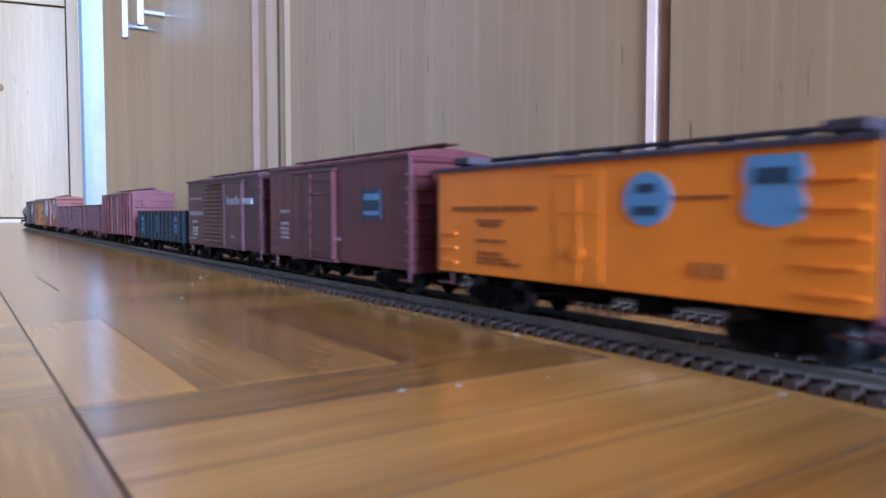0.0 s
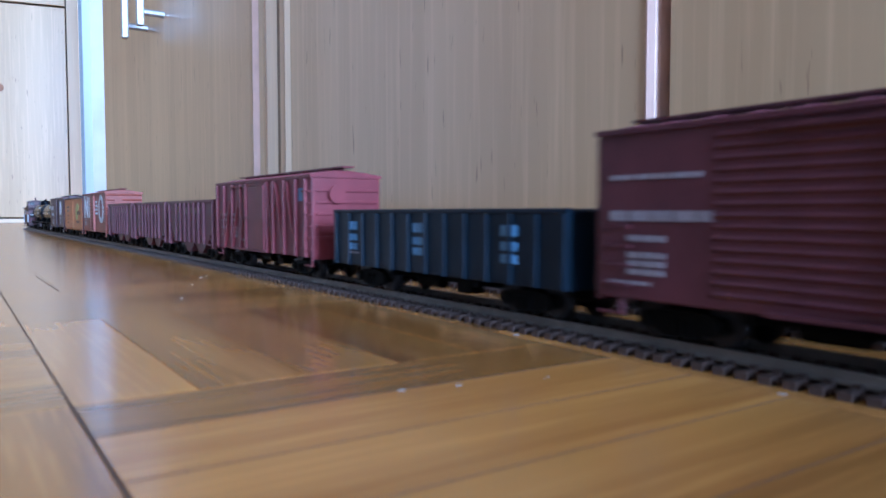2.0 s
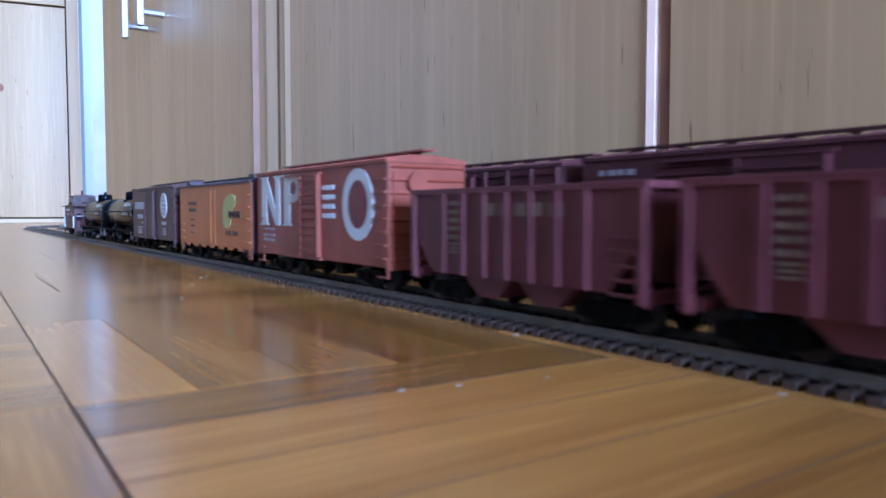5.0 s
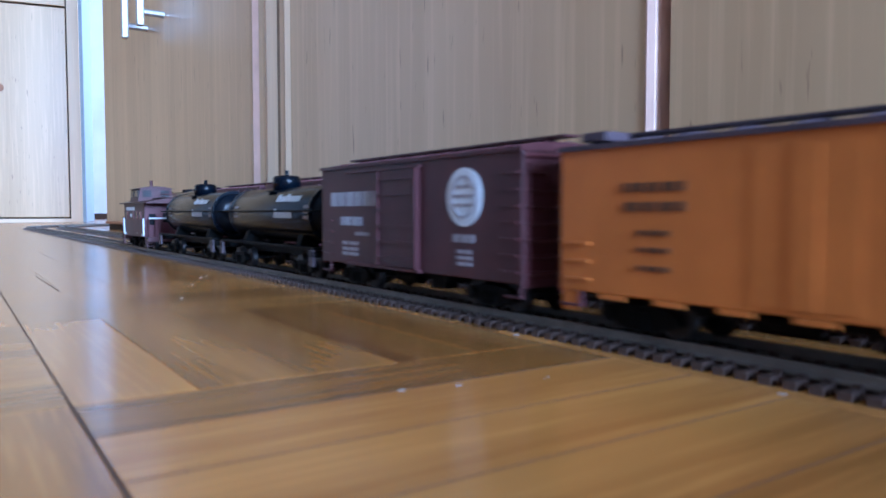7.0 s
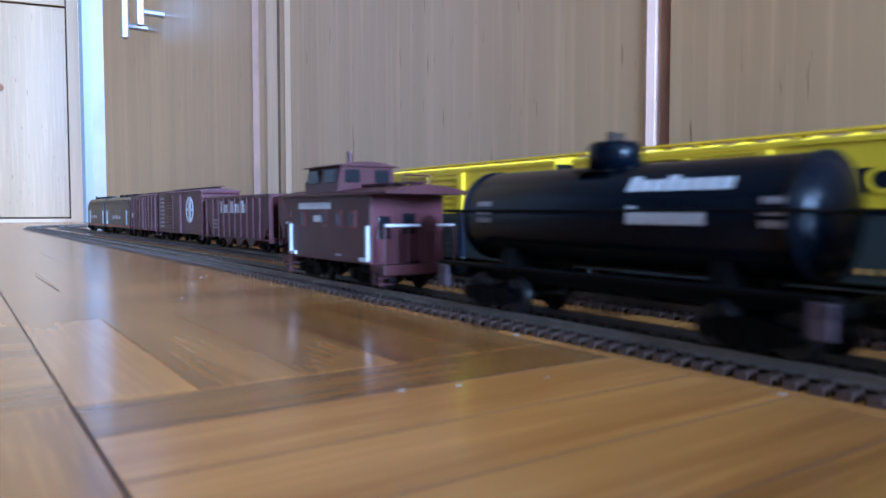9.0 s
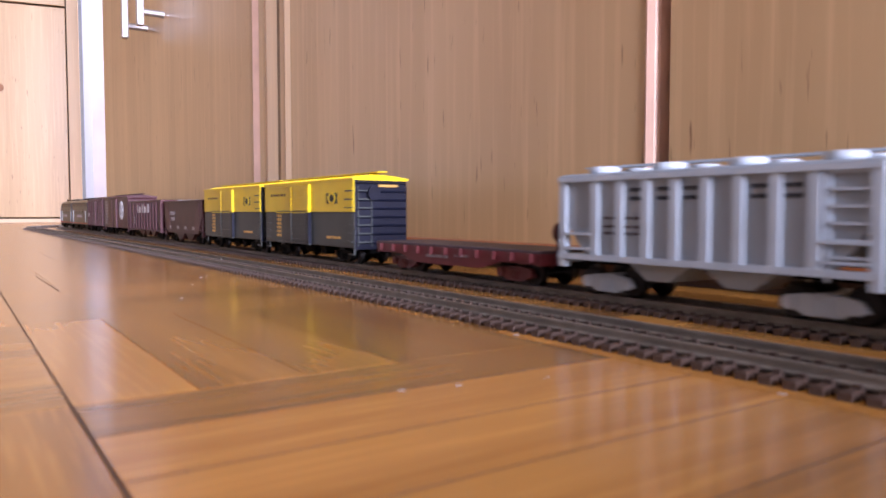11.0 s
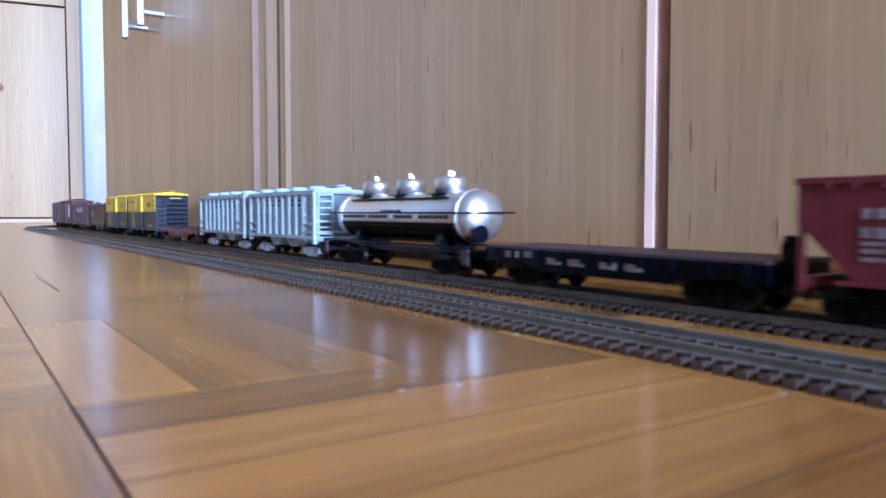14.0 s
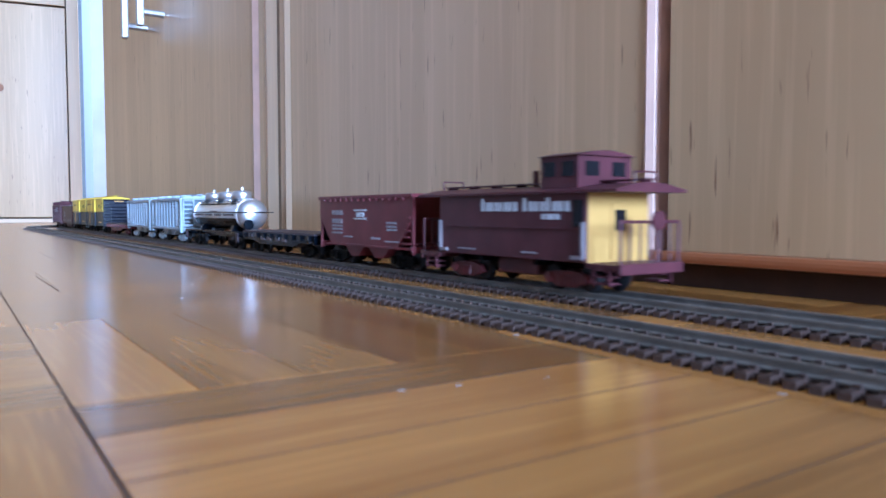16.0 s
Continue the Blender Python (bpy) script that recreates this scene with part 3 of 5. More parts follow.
def box_plain():
    c = boxcar("oxide red boxcar with a slate blue square emblem", "near", 0.3555, 0.1330, 0.0502, "boxred")
    c.door("boxred", 0.36, 0.53, 6)
    c.ribs(frac(0.06, 0.42, 6) + frac(0.64, 0.90, 5), 0.02, 0.97, "boxred", 0.0007, 0.00012, "seam", False)
    c.bar(0.70, 0.80, 0.44, 0.72, "navy", 0.0004, "emblem", "slate blue square emblem")
    c.bar(0.71, 0.79, 0.62, 0.68, "blue", 0.0006, "emblem_stripe")
    c.bar(0.71, 0.79, 0.48, 0.52, "blue", 0.0006, "emblem_stripe")
    for z in (0.50, 0.36, 0.30, 0.25, 0.20):
        c.words(0.10, 0.17, z, z + 0.035, "palebar", 4)
    c.words(0.36, 0.42, 0.62, 0.70, "palebar", 2)
    c.words(0.42, 0.56, 0.22, 0.25, "palebar", 8)


def box_ribbed():
    c = boxcar("plum brown boxcar with pressed ribs and white lettering", "near", 0.5030, 0.1330, 0.0492, "boxbrown")
    c.h_ribs(0.235, 0.54, frac(0.08, 0.93, 15), "boxbrown", 0.0006, 0.0016)
    c.door("boxbrown", 0.545, 0.78, 0, True, 0.0010)
    c.bar(0.545, 0.565, 0.03, 0.95, "boxbrown", 0.0016, "door_edge")
    c.words(0.585, 0.88, 0.625, 0.74, "greybar", 11, proud=0.0018, tall=(0, 4), label="bold white lettering")
    c.words(0.03, 0.22, 0.715, 0.745, "palebar", 10)
    c.words(0.03, 0.24, 0.47, 0.53, "palebar", 9)
    for z in (0.35, 0.25, 0.20, 0.15):
        c.words(0.07, 0.15, z, z + 0.035, "palebar", 5)
    c.words(0.63, 0.68, 0.16, 0.19, "palebar", 4, proud=0.0018)
    c.words(0.03, 0.12, 0.09, 0.11, "palebar", 6)


def gondola():
    c = Car("gondola", "blue-black open gondola with upright side ribs", "near", 0.6538, 0.1395, 0.0345, 0.0085, 0.0302)
    w, h = c.w, c.h
    c.underframe()
    slab(c.ob, "floor_plate", -w / 2 + 0.001, w / 2 - 0.001, -h + 0.001, h - 0.001, c.z0, c.z0 + 0.002, "gonblack")
    for s in (-1, 1):
        slab(c.ob, "side", s * w / 2, s * (w / 2 - 0.0014), -h, h, c.z0, c.z1, "gonblack")
        slab(c.ob, "end", -w / 2 + 0.0014, w / 2 - 0.0014, s * h, s * (h - 0.0014), c.z0, c.z1, "gonblack")
        slab(c.ob, "top_rail", s * (w / 2 + 0.0009), s * (w / 2 - 0.0016), -h - 0.0006, h + 0.0006, c.z1 - 0.0006, c.z1 + 0.0008, "gonblack")
    c.ribs(frac(0.01, 0.99, 13), 0.0, 0.97, "gonblack", 0.0020, 0.0011)
    for u, wide in ((0.095, 0.05), (0.445, 0.05), (0.80, 0.055)):
        for z, tall in ((0.66, 0.15), (0.46, 0.12), (0.29, 0.12)):
            c.words(u, u + wide, z, z + tall, "blue", 2, proud=0.0006)
    c.words(0.08, 0.16, 0.22, 0.25, "palebar", 5, proud=0.0006)


def box_braced():
    c = Car("boxcar", "brick red boxcar with diagonal outside braces", "near", 0.8125, 0.1345, 0.0350, 0.0092, 0.0460, ref=0.1405)
    c.box_body("red2", "red2", end_ribs=0)
    c.underframe()
    c.ladder("red2", 0.955, count=6)
    c.ladder("red2", 0.04, count=5)
    for z in frac(0.25, 0.85, 5):
        slab(c.ob, "end_brace", -c.w / 2 + 0.002, c.w / 2 - 0.002, -c.h - 0.0016, -c.h, c.z0 + z * 0.036 - 0.0007, c.z0 + z * 0.036 + 0.0007, "red2")
    us = (0.012, 0.10, 0.20, 0.30, 0.36, 0.58, 0.64, 0.74, 0.84, 0.945)
    c.ribs(us, 0.0, 0.98, "red2", 0.0020, 0.0014, "post")
    hh = c.z1 - c.z0
    for a, b in ((0.11, 0.19), (0.20, 0.30), (0.66, 0.74), (0.76, 0.84), (0.30, 0.355), (0.585, 0.64)):
        up = a > 0.5
        ya, yb = c.u(a), c.u(b)
        zl, zr = (c.z0 + hh * 0.95, c.z0 + 0.001) if up else (c.z0 + 0.001, c.z0 + hh * 0.95)
        bm = prism([(ya + 0.0009, zl), (ya - 0.0009, zl), (yb - 0.0009, zr), (yb + 0.0009, zr)], "x", -c.w / 2 - 0.0012, -c.w / 2 + 0.0004)
        part("brace", bm, M["red2"], c.ob, "diagonal steel brace")
    c.door("red2", 0.37, 0.57, 1, True, 0.0012)
    c.bar(0.862, 0.908, 0.70, 0.86, "blue", 0.0004, "emblem", "small pale blue square emblem")
    for u in (0.06, 0.19):
        for z in (0.30, 0.24, 0.18, 0.50, 0.42):
            c.words(u, u + 0.06, z, z + 0.04, "palebar", 4, proud=0.0006)
    c.words(0.28, 0.36, 0.13, 0.16, "palebar", 5, proud=0.0006)


def hopper_shell(c, m, slope=0.020, bays=2, rail=True):
    """Open or covered hopper: sloped end sheets, outlet bays below, ribs outside."""
    w, h = c.w, c.h
    for s in (-1, 1):
        zm = c.z1 - (c.z1 - c.z0) * 0.42
        flank = [(-h, c.z1), (h, c.z1), (h, zm), (h - slope * 0.62, c.z0), (-h + slope * 0.62, c.z0), (-h, zm)]
        part("side", prism(flank, "x", s * w / 2, s * (w / 2 - 0.0012)), M[m], c.ob)
        out = [(s * (h - 0.0006), c.z1), (s * (h - 0.0018), c.z1), (s * (h - 0.0018 - slope), c.z0 + 0.002), (s * (h - 0.0006 - slope), c.z0 + 0.002)]
        part("slope_sheet", prism(out, "x", -w / 2 + 0.0012, w / 2 - 0.0012), M[m], c.ob)
        slab(c.ob, "corner_post", -w / 2 + 0.0002, -w / 2 + 0.0016, s * h, s * (h - 0.0018), c.z0 - 0.003, c.z1, m)
        slab(c.ob, "corner_post", w / 2 - 0.0016, w / 2 - 0.0002, s * h, s * (h - 0.0018), c.z0 - 0.003, c.z1, m)
        slab(c.ob, "end_sill", -w / 2 + 0.001, w / 2 - 0.001, s * (h + 0.0006), s * (h - 0.004), c.z0 - 0.002, c.z0 + 0.0012, m)
        if rail:
            slab(c.ob, "top_rail", s * (w / 2 + 0.001), s * (w / 2 - 0.0016), -h - 0.0005, h + 0.0005, c.z1 - 0.0014, c.z1 + 0.0006, m)
            slab(c.ob, "end_rail", -w / 2, w / 2, s * (h + 0.0005), s * (h - 0.0016), c.z1 - 0.0014, c.z1 + 0.0006, m)
    span_y = c.n * 0.52
    for i in range(bays):
        yc = span_y * ((i + 0.5) / bays - 0.5)
        half = span_y / bays / 2
        out = [(yc - half, c.z0 + 0.001), (yc + half, c.z0 + 0.001), (yc + half * 0.30, c.z0 - 0.0066), (yc - half * 0.30, c.z0 - 0.0066)]
        part("outlet_bay", prism(out, "x", -w / 2 + 0.003, w / 2 - 0.003), M[m], c.ob, "funnel-shaped outlet bay")
    slab(c.ob, "centre_sill", -0.004, 0.004, -h + 0.001, h - 0.001, c.z0 - 0.003, c.z0 - 0.0005, "under")


def load_heap(c, m):
    """The heap of freight: a low uneven mound."""
    bm = bmesh.new()
    nx, ny = 8, 30
    grid = [[bm.verts.new((c.w * 0.46 * (2 * i / nx - 1), c.h * 0.95 * (2 * j / ny - 1),
             c.z1 - 0.004 + 0.0055 * (1 - (2 * i / nx - 1) ** 2) * (0.75 + 0.35 * math.sin(j * 0.9)) + random.uniform(-0.0006, 0.0006))) for j in range(ny + 1)] for i in range(nx + 1)]
    for i in range(nx):
        for j in range(ny):
            bm.faces.new((grid[i][j], grid[i + 1][j], grid[i + 1][j + 1], grid[i][j + 1]))
    part("load", bm, M[m], c.ob, "heaped loose load")


def open_hopper(label, which, left, n, z0, z1, m, count=7):
    c = Car("hopper_car", label, which, left, n, 0.0345, z0, z1)
    hopper_shell(c, m)
    c.ribs(frac(0.19, 0.81, count), 0.0, 0.97, m, 0.0021, 0.0013)
    c.ribs((0.012, 0.988), -0.08, 0.97, m, 0.0022, 0.0012, "corner_rib")
    c.ladder(m, 0.93, count=5, z0=c.z0 - 0.002, z1=c.z0 + 0.016)
    return c


def hoppers_near():
    lab = "mauve red two-bay hopper with upright side ribs"
    for left in (0.9255, 1.0400, 1.1545):
        c = open_hopper(lab, "near", left, 0.1045, 0.0096, 0.0370, "hopred")
        for z in frac(0.42, 0.82, 5):
            c.words(0.215, 0.285, z, z + 0.05, "agedbar", 2, proud=0.0010)
        c.words(0.40, 0.74, 0.70, 0.84, "agedbar", 5, proud=0.0005)
        for z in (0.35, 0.30, 0.25):
            c.words(0.22, 0.29, z, z + 0.03, "agedbar", 4, proud=0.0010)


def box_np():
    c = boxcar("salmon red boxcar with two tall white letters-like blocks and a ring emblem", "near", 1.3070, 0.1350, 0.0490, "nporange")
    tagged(c.ob, "salmon red boxcar with tall white blocks and a ring emblem")
    c.door("nporange", 0.41, 0.55, 9)
    c.h_ribs(0.40, 0.55, frac(0.10, 0.88, 10), "nporange", 0.0022, 0.0016)
    for a, b in ((0.050, 0.098), (0.180, 0.220), (0.258, 0.310)):
        c.bar(a, b, 0.36, 0.965, "white", 0.0004, "block", "tall white printed block")
    hh = c.z1 - c.z0
    part("block", prism([(c.u(0.050), c.z0 + hh * 0.965), (c.u(0.098), c.z0 + hh * 0.965), (c.u(0.220), c.z0 + hh * 0.36), (c.u(0.180), c.z0 + hh * 0.36)], "x", -c.w / 2 - 0.00045, -c.w / 2 + 0.0003), M["white"], c.ob)
    c.disc(0.335, 0.80, 0.0088, 0.0066, "white", 0.00045, "block", "", 0.5)
    for u, z in ((0.074, 0.36), (0.074, 0.945), (0.200, 0.945), (0.284, 0.36), (0.284, 0.945)):
        c.bar(u - 0.040, u + 0.040, z, z + 0.022, "white", 0.00042, "block")
    c.disc(0.795, 0.60, 0.0130, 0.0145, "white", 0.0004, "emblem", "white ring emblem", 0.68)
    c.disc(0.795, 0.60, 0.0080, 0.0090, "red2", 0.0004, "emblem_centre", "red centre of the emblem")
    for z in (0.76, 0.66, 0.56, 0.46):
        c.words(0.565, 0.65, z, z + 0.05, "white", 4)
    for z in (0.30, 0.22, 0.16):
        c.words(0.06, 0.17, z, z + 0.03, "palebar", 5)


def reefer_back():
    c = reefer("dull orange refrigerator car with a lime green emblem", "near", 1.4575, 0.0092, 0.0462, "orange2", "roofgrey")
    c.bar(0.40, 0.56, 0.04, 0.93, "orange2", 0.0002, "door", "double loading door")
    c.bar(0.463, 0.503, 0.04, 0.92, "orange2", 0.0005, "door_edge")
    c.words(0.155, 0.29, 0.69, 0.75, "darkbar", 8)
    c.words(0.16, 0.29, 0.565, 0.625, "darkbar", 7)
    for z in (0.41, 0.30, 0.18):
        c.words(0.19, 0.26, z, z + 0.035, "darkbar", 4)
    hh = c.z1 - c.z0
    kidney = [(0.665, 0.55), (0.675, 0.68), (0.70, 0.77), (0.735, 0.825), (0.775, 0.84), (0.815, 0.80), (0.825, 0.72), (0.805, 0.63), (0.775, 0.58), (0.755, 0.53),
              (0.765, 0.44), (0.755, 0.35), (0.725, 0.30), (0.69, 0.31), (0.67, 0.40)]
    part("emblem", prism([(c.u(a), c.z0 + hh * b) for a, b in kidney], "x", -c.w / 2 - 0.0004, -c.w / 2 + 0.0003), M["green"], c.ob, "lime green bean-shaped emblem")
    c.bar(0.745, 0.888, 0.47, 0.575, "darkbar", 0.0006, "emblem_band")
    c.words(0.76, 0.875, 0.50, 0.545, "green", 7, proud=0.0008)
    c.words(0.70, 0.77, 0.20, 0.265, "darkbar", 4)
    c.words(0.785, 0.85, 0.20, 0.265, "darkbar", 4)
    for u in (0.025, 0.975):
        c.bar(u - 0.02, u + 0.02, -0.14, 0.0, "orange2", -0.0004, "step_board")
    for u in frac(0.13, 0.87, 7):
        c.bar(u - 0.03, u + 0.03, -0.035, 0.0, "orange2", 0.0, "sill_tab")


def box_badge():
    c = boxcar("chocolate brown boxcar with a round white emblem", "near", 1.6066, 0.1330, 0.0480, "brown2")
    c.door("brown2", 0.36, 0.56, 6)
    c.bar(0.535, 0.56, 0.02, 0.96, "boxbrown", 0.0010, "door_post", "lighter brown door post")
    c.ladder("brown2", 0.41, count=6, wide=0.013)
    c.words(0.066, 0.345, 0.60, 0.745, "greybar", 11)
    c.words(0.13, 0.265, 0.40, 0.49, "greybar", 6)
    c.words(0.22, 0.31, 0.30, 0.335, "palebar", 6)
    for z in (0.20, 0.14, 0.09):
        c.words(0.14, 0.24, z, z + 0.035, "palebar", 5)
    c.disc(0.748, 0.66, 0.0094, 0.0094, "white", 0.0004, "emblem", "white round emblem with a brown band")
    c.disc(0.748, 0.66, 0.0070, 0.0070, "greybar", 0.0006, "emblem_ring", "", 0.84)
    for z in (0.58, 0.655, 0.73):
        c.words(0.705, 0.791, z, z + 0.03, "palebar", 6, proud=0.0007)
    c.words(0.705, 0.79, 0.29, 0.355, "palebar", 5)
    for z in (0.21, 0.16, 0.11):
        c.words(0.72, 0.78, z - 0.01, z + 0.02, "palebar", 3)


def dome_tank(label, which, left, n, r, zc, m, domes, dome_r, dome_h, frame="under", bright=None, truck="under", tank_y=0.0):
    c = Car("tank_car", label, which, left, n, 0.0345, 0.0090, zc + r, truck)
    L = n / 2 - 0.006
    prof = [(-L, 0.0008), (-L + 0.0006, r * 0.45), (-L + 0.0020, r * 0.78), (-L + 0.0045, r * 0.96), (-L + 0.0065, r), (-0.0004, r), (0.0, r), (L - 0.0065, r), (L - 0.0045, r * 0.96),
            (L - 0.0020, r * 0.78), (L - 0.0006, r * 0.45), (L, 0.0008)]
    part("tank", lathe(prof, "y", 40, (0, 0, zc)), M[m], c.ob, "long round tank with dished ends")
    for f in (-0.92, 0.92) if bright is None else (-0.86, 0.86):
        part("band", lathe([(f * L - 0.001, r), (f * L - 0.001, r + 0.0004), (f * L + 0.001, r + 0.0004), (f * L + 0.001, r)], "y", 40, (0, 0, zc)), M[m], c.ob)
    for y in domes:
        d = part("dome", lathe([(zc + r * 0.9, dome_r), (zc + r + dome_h * 0.75, dome_r), (zc + r + dome_h * 0.93, dome_r * 0.85), (zc + r + dome_h, dome_r * 0.3)], "z", 24, (0, y, 0)), M[m], c.ob, "round dome with a lid")
        part("valve", bm_cyl(bmesh.new(), (0.001, y + dome_r * 0.3, zc + r + dome_h + 0.0012), "z", 0.0011, 0.003, 10), M[m], d)
        part("valve", bm_cyl(bmesh.new(), (-0.001, y - dome_r * 0.4, zc + r + dome_h + 0.0008), "z", 0.0009, 0.002, 10), M[m], d)
        part("step_plate", span(-dome_r * 1.35, -dome_r * 0.7, y - 0.006, y + 0.006, zc + r - 0.0022, zc + r - 0.0016), M[frame], d)
    slab(c.ob, "centre_sill", -0.005, 0.005, -c.h + 0.001, c.h - 0.001, 0.0080, 0.0112, frame)
    for s in (-1, 1):
        slab(c.ob, "running_board", s * 0.0172, s * 0.0130, -c.h, c.h, 0.0126, 0.0137, frame, "long side walkway")
        slab(c.ob, "end_board", -0.0172, 0.0172, s * c.h, s * (c.h - 0.004), 0.0090, 0.0122, frame)
        # lighter grey than the frame: light falling on the step is painted in
        slab(c.ob, "end_step", -0.0172, -0.0158, s * c.h, s * (c.h - 0.0050), 0.0052, 0.0126, "roofgrey", "end step in lighter grey, as if lit")
        for y in (-L * 0.62, L * 0.62):
            out = [(s * 0.002, 0.0105), (s * 0.0125, 0.0125), (s * r * 0.72, zc - r * 0.68), (s * 0.002, zc - r * 0.97)]
            part("saddle", prism(out, "y", y - 0.0025, y + 0.0025), M[frame], c.ob)
    # hand rail round the tank
    bm = bmesh.new()
    for s in (-1, 1):
        bm_cyl(bm, (s * (r + 0.0020), 0, zc + 0.0016), "y", 0.00045, 2 * L + 0.003, 8)
        bm_cyl(bm, (0, s * (L + 0.0015), zc + 0.0016), "x", 0.00045, 2 * r + 0.004, 8)
        for y in frac(-L * 0.9, L * 0.9, 6):
            bm_cyl(bm, (s * (r + 0.0010), y, zc + 0.0016), "x", 0.0004, 0.0022, 6)
    part("hand_rail", bm, M[frame], c.ob)
    return c, L


def curved_bars(c, L, r, zc, u0, u1, a0, a1, m, count, tall=()):
    """Printing that follows the tank's round: angles in degrees over the level."""
    bm = bmesh.new()
    step = (u1 - u0) / count
    for i in range(count):
        y0, y1 = L - 2 * L * (u0 + i * step), L - 2 * L * (u0 + (i + 0.8) * step)
        top = a1 if (not tall or i in tall) else a0 + (a1 - a0) * 0.72
        ring = [(r + 0.0003, a0 + (top - a0) * k / 3) for k in range(4)]
        va = [bm.verts.new((-q * math.cos(radians(a)), y0, zc + q * math.sin(radians(a)))) for q, a in ring]
        vb = [bm.verts.new((-q * math.cos(radians(a)), y1, zc + q * math.sin(radians(a)))) for q, a in ring]
        for k in range(3):
            bm.faces.new((va[k], vb[k], vb[k + 1], va[k + 1]))
    part("lettering", bm, M[m], c.ob, "white lettering on the tank")


def tanks_near():
    for left in (1.7512, 1.8985):
        c, L = dome_tank("black single-dome tank car with white lettering", "near", left, 0.1330, 0.0142, 0.0287, "black", (0.004,), 0.0074, 0.0068)
        curved_bars(c, L, 0.0142, 0.0287, 0.60, 0.85, 26, 44, "white", 8, (0, 3))
        curved_bars(c, L, 0.0142, 0.0287, 0.61, 0.80, -7, 11, "white", 7, (0,))
        for a in (12, 2, -8):
            curved_bars(c, L, 0.0142, 0.0287, 0.10, 0.16, a, a + 6, "palebar", 3)
            curved_bars(c, L, 0.0142, 0.0287, 0.91, 0.955, a, a + 6, "palebar", 3)


def caboose(label, which, left, n, z0, z1, m, end_m, cupola_y, iron, top_z, sharp, pf=0.0160):
    """Caboose: body with windows, roof with overhang, cupola, end platforms with rails and steps."""
    c = Car("caboose", label, which, left, n, 0.0345, z0, z1, "under" if which == "near" else "boxred", "caboose")
    w, h = c.w, c.h
    slab(c.ob, "body", -w / 2, w / 2, -h, h, z0, z1, m)
    e = w / 2 + 0.0022
    out = [(-e, z1 - 0.0006), (-e, z1 + 0.0004), (-w * 0.27, z1 + 0.0024), (0, z1 + 0.0032), (w * 0.27, z1 + 0.0024), (e, z1 + 0.0004), (e, z1 - 0.0006)]
    part("roof", prism(out, "y", -h - 0.0165, h + pf), M[m], c.ob, "overhanging roof")
    for s in (-1, 1):
        slab(c.ob, "end_wall", -w / 2 + 0.0005, w / 2 - 0.0005, s * h, s * (h + 0.0006), z0, z1 - 0.0006, end_m)
        slab(c.ob, "door", -0.005, 0.005, s * (h + 0.0006), s * (h + 0.0010), z0 + 0.001, z0 + 0.023, end_m)
        slab(c.ob, "door_window", -0.0028, 0.0028, s * (h + 0.0010), s * (h + 0.0013), z0 + 0.012, z0 + 0.020, "glass")
        if sharp:
            slab(c.ob, "end_window", -0.0140, -0.0085, s * (h + 0.0006), s * (h + 0.0010), z0 + 0.010, z0 + 0.019, "glass")
        slab(c.ob, "platform", -w / 2, w / 2, s * h, s * (h + pf), z0 - 0.0020, z0, m)
        slab(c.ob, "end_beam", -w / 2, w / 2, s * (h + pf - 0.001), s * (h + pf + 0.0012), z0 - 0.0036, z0 + 0.0004, m)
        for k in (-1, 1):
            bm = bmesh.new()
            for i in range(3):
                bm_box(bm, k * (w / 2 - 0.003), s * (h + pf * 0.47), z0 - 0.0022 - i * 0.0025, 0.006, pf * 0.47, 0.0007)
            bm_box(bm, k * (w / 2 - 0.0004), s * (h + pf * 0.22), z0 - 0.0045, 0.0008, 0.0012, 0.0070)
            bm_box(bm, k * (w / 2 - 0.0004), s * (h + pf * 0.72), z0 - 0.0045, 0.0008, 0.0012, 0.0070)
            part("steps", bm, M[m], c.ob, "three platform steps")
            # bent grab irons
            bm = bmesh.new()
            bm_box(bm, k * (w / 2 + 0.0006), s * (h - 0.0012), z0 + 0.0085, 0.0011, 0.0014, 0.0135)
            bm_box(bm, k * (w / 2 + 0.0006), s * (h - 0.0042), z0 + 0.0018, 0.0011, 0.0060, 0.0014)
            part("grab_iron", bm, M[iron], c.ob, "pale bent grab iron" if iron == "white" else "")
            bm = bm_cyl(bmesh.new(), (k * (w / 2 - 0.0012), s * (h + pf - 0.0004), z0 + 0.008), "z", 0.0006, 0.0165, 8)
            part("rail_post", bm, M[m], c.ob)
        bm = bm_cyl(bmesh.new(), (0, s * (h + pf - 0.0004), z0 + 0.0155), "x", 0.0006, w - 0.002, 8)
        part("end_rail", bm, M[m if not iron == "white" else iron], c.ob)
        bar = mesh_of("baluster", bm_cyl(bmesh.new(), (0, s * (h + pf - 0.0004), z0 + 0.008), "z", 0.0004, 0.015, 6), M[m])
        for x in frac(-0.011, 0.011, 5):
            share("baluster", bar, c.ob, Matrix.Translation((x, 0, 0)))
        bm = bm_cyl(bmesh.new(), (0.003, s * (h + pf + 0.001), z0 + 0.016), "y", 0.0036, 0.0008, 16)
        bm_cyl(bm, (0.003, s * (h + pf), z0 + 0.009), "z", 0.0006, 0.018, 8)
        part("brake_wheel", bm, M[m], c.ob)
    cw, cl = w * 0.43, 0.0165 if sharp else 0.0105
    cup = part("cupola", prism([(-cw, z1 + 0.0005), (-cw * (0.86 if sharp else 1), top_z), (cw * (0.86 if sharp else 1), top_z), (cw, z1 + 0.0005)], "y", cupola_y - cl, cupola_y + cl), M[m], c.ob, "raised lookout cupola")
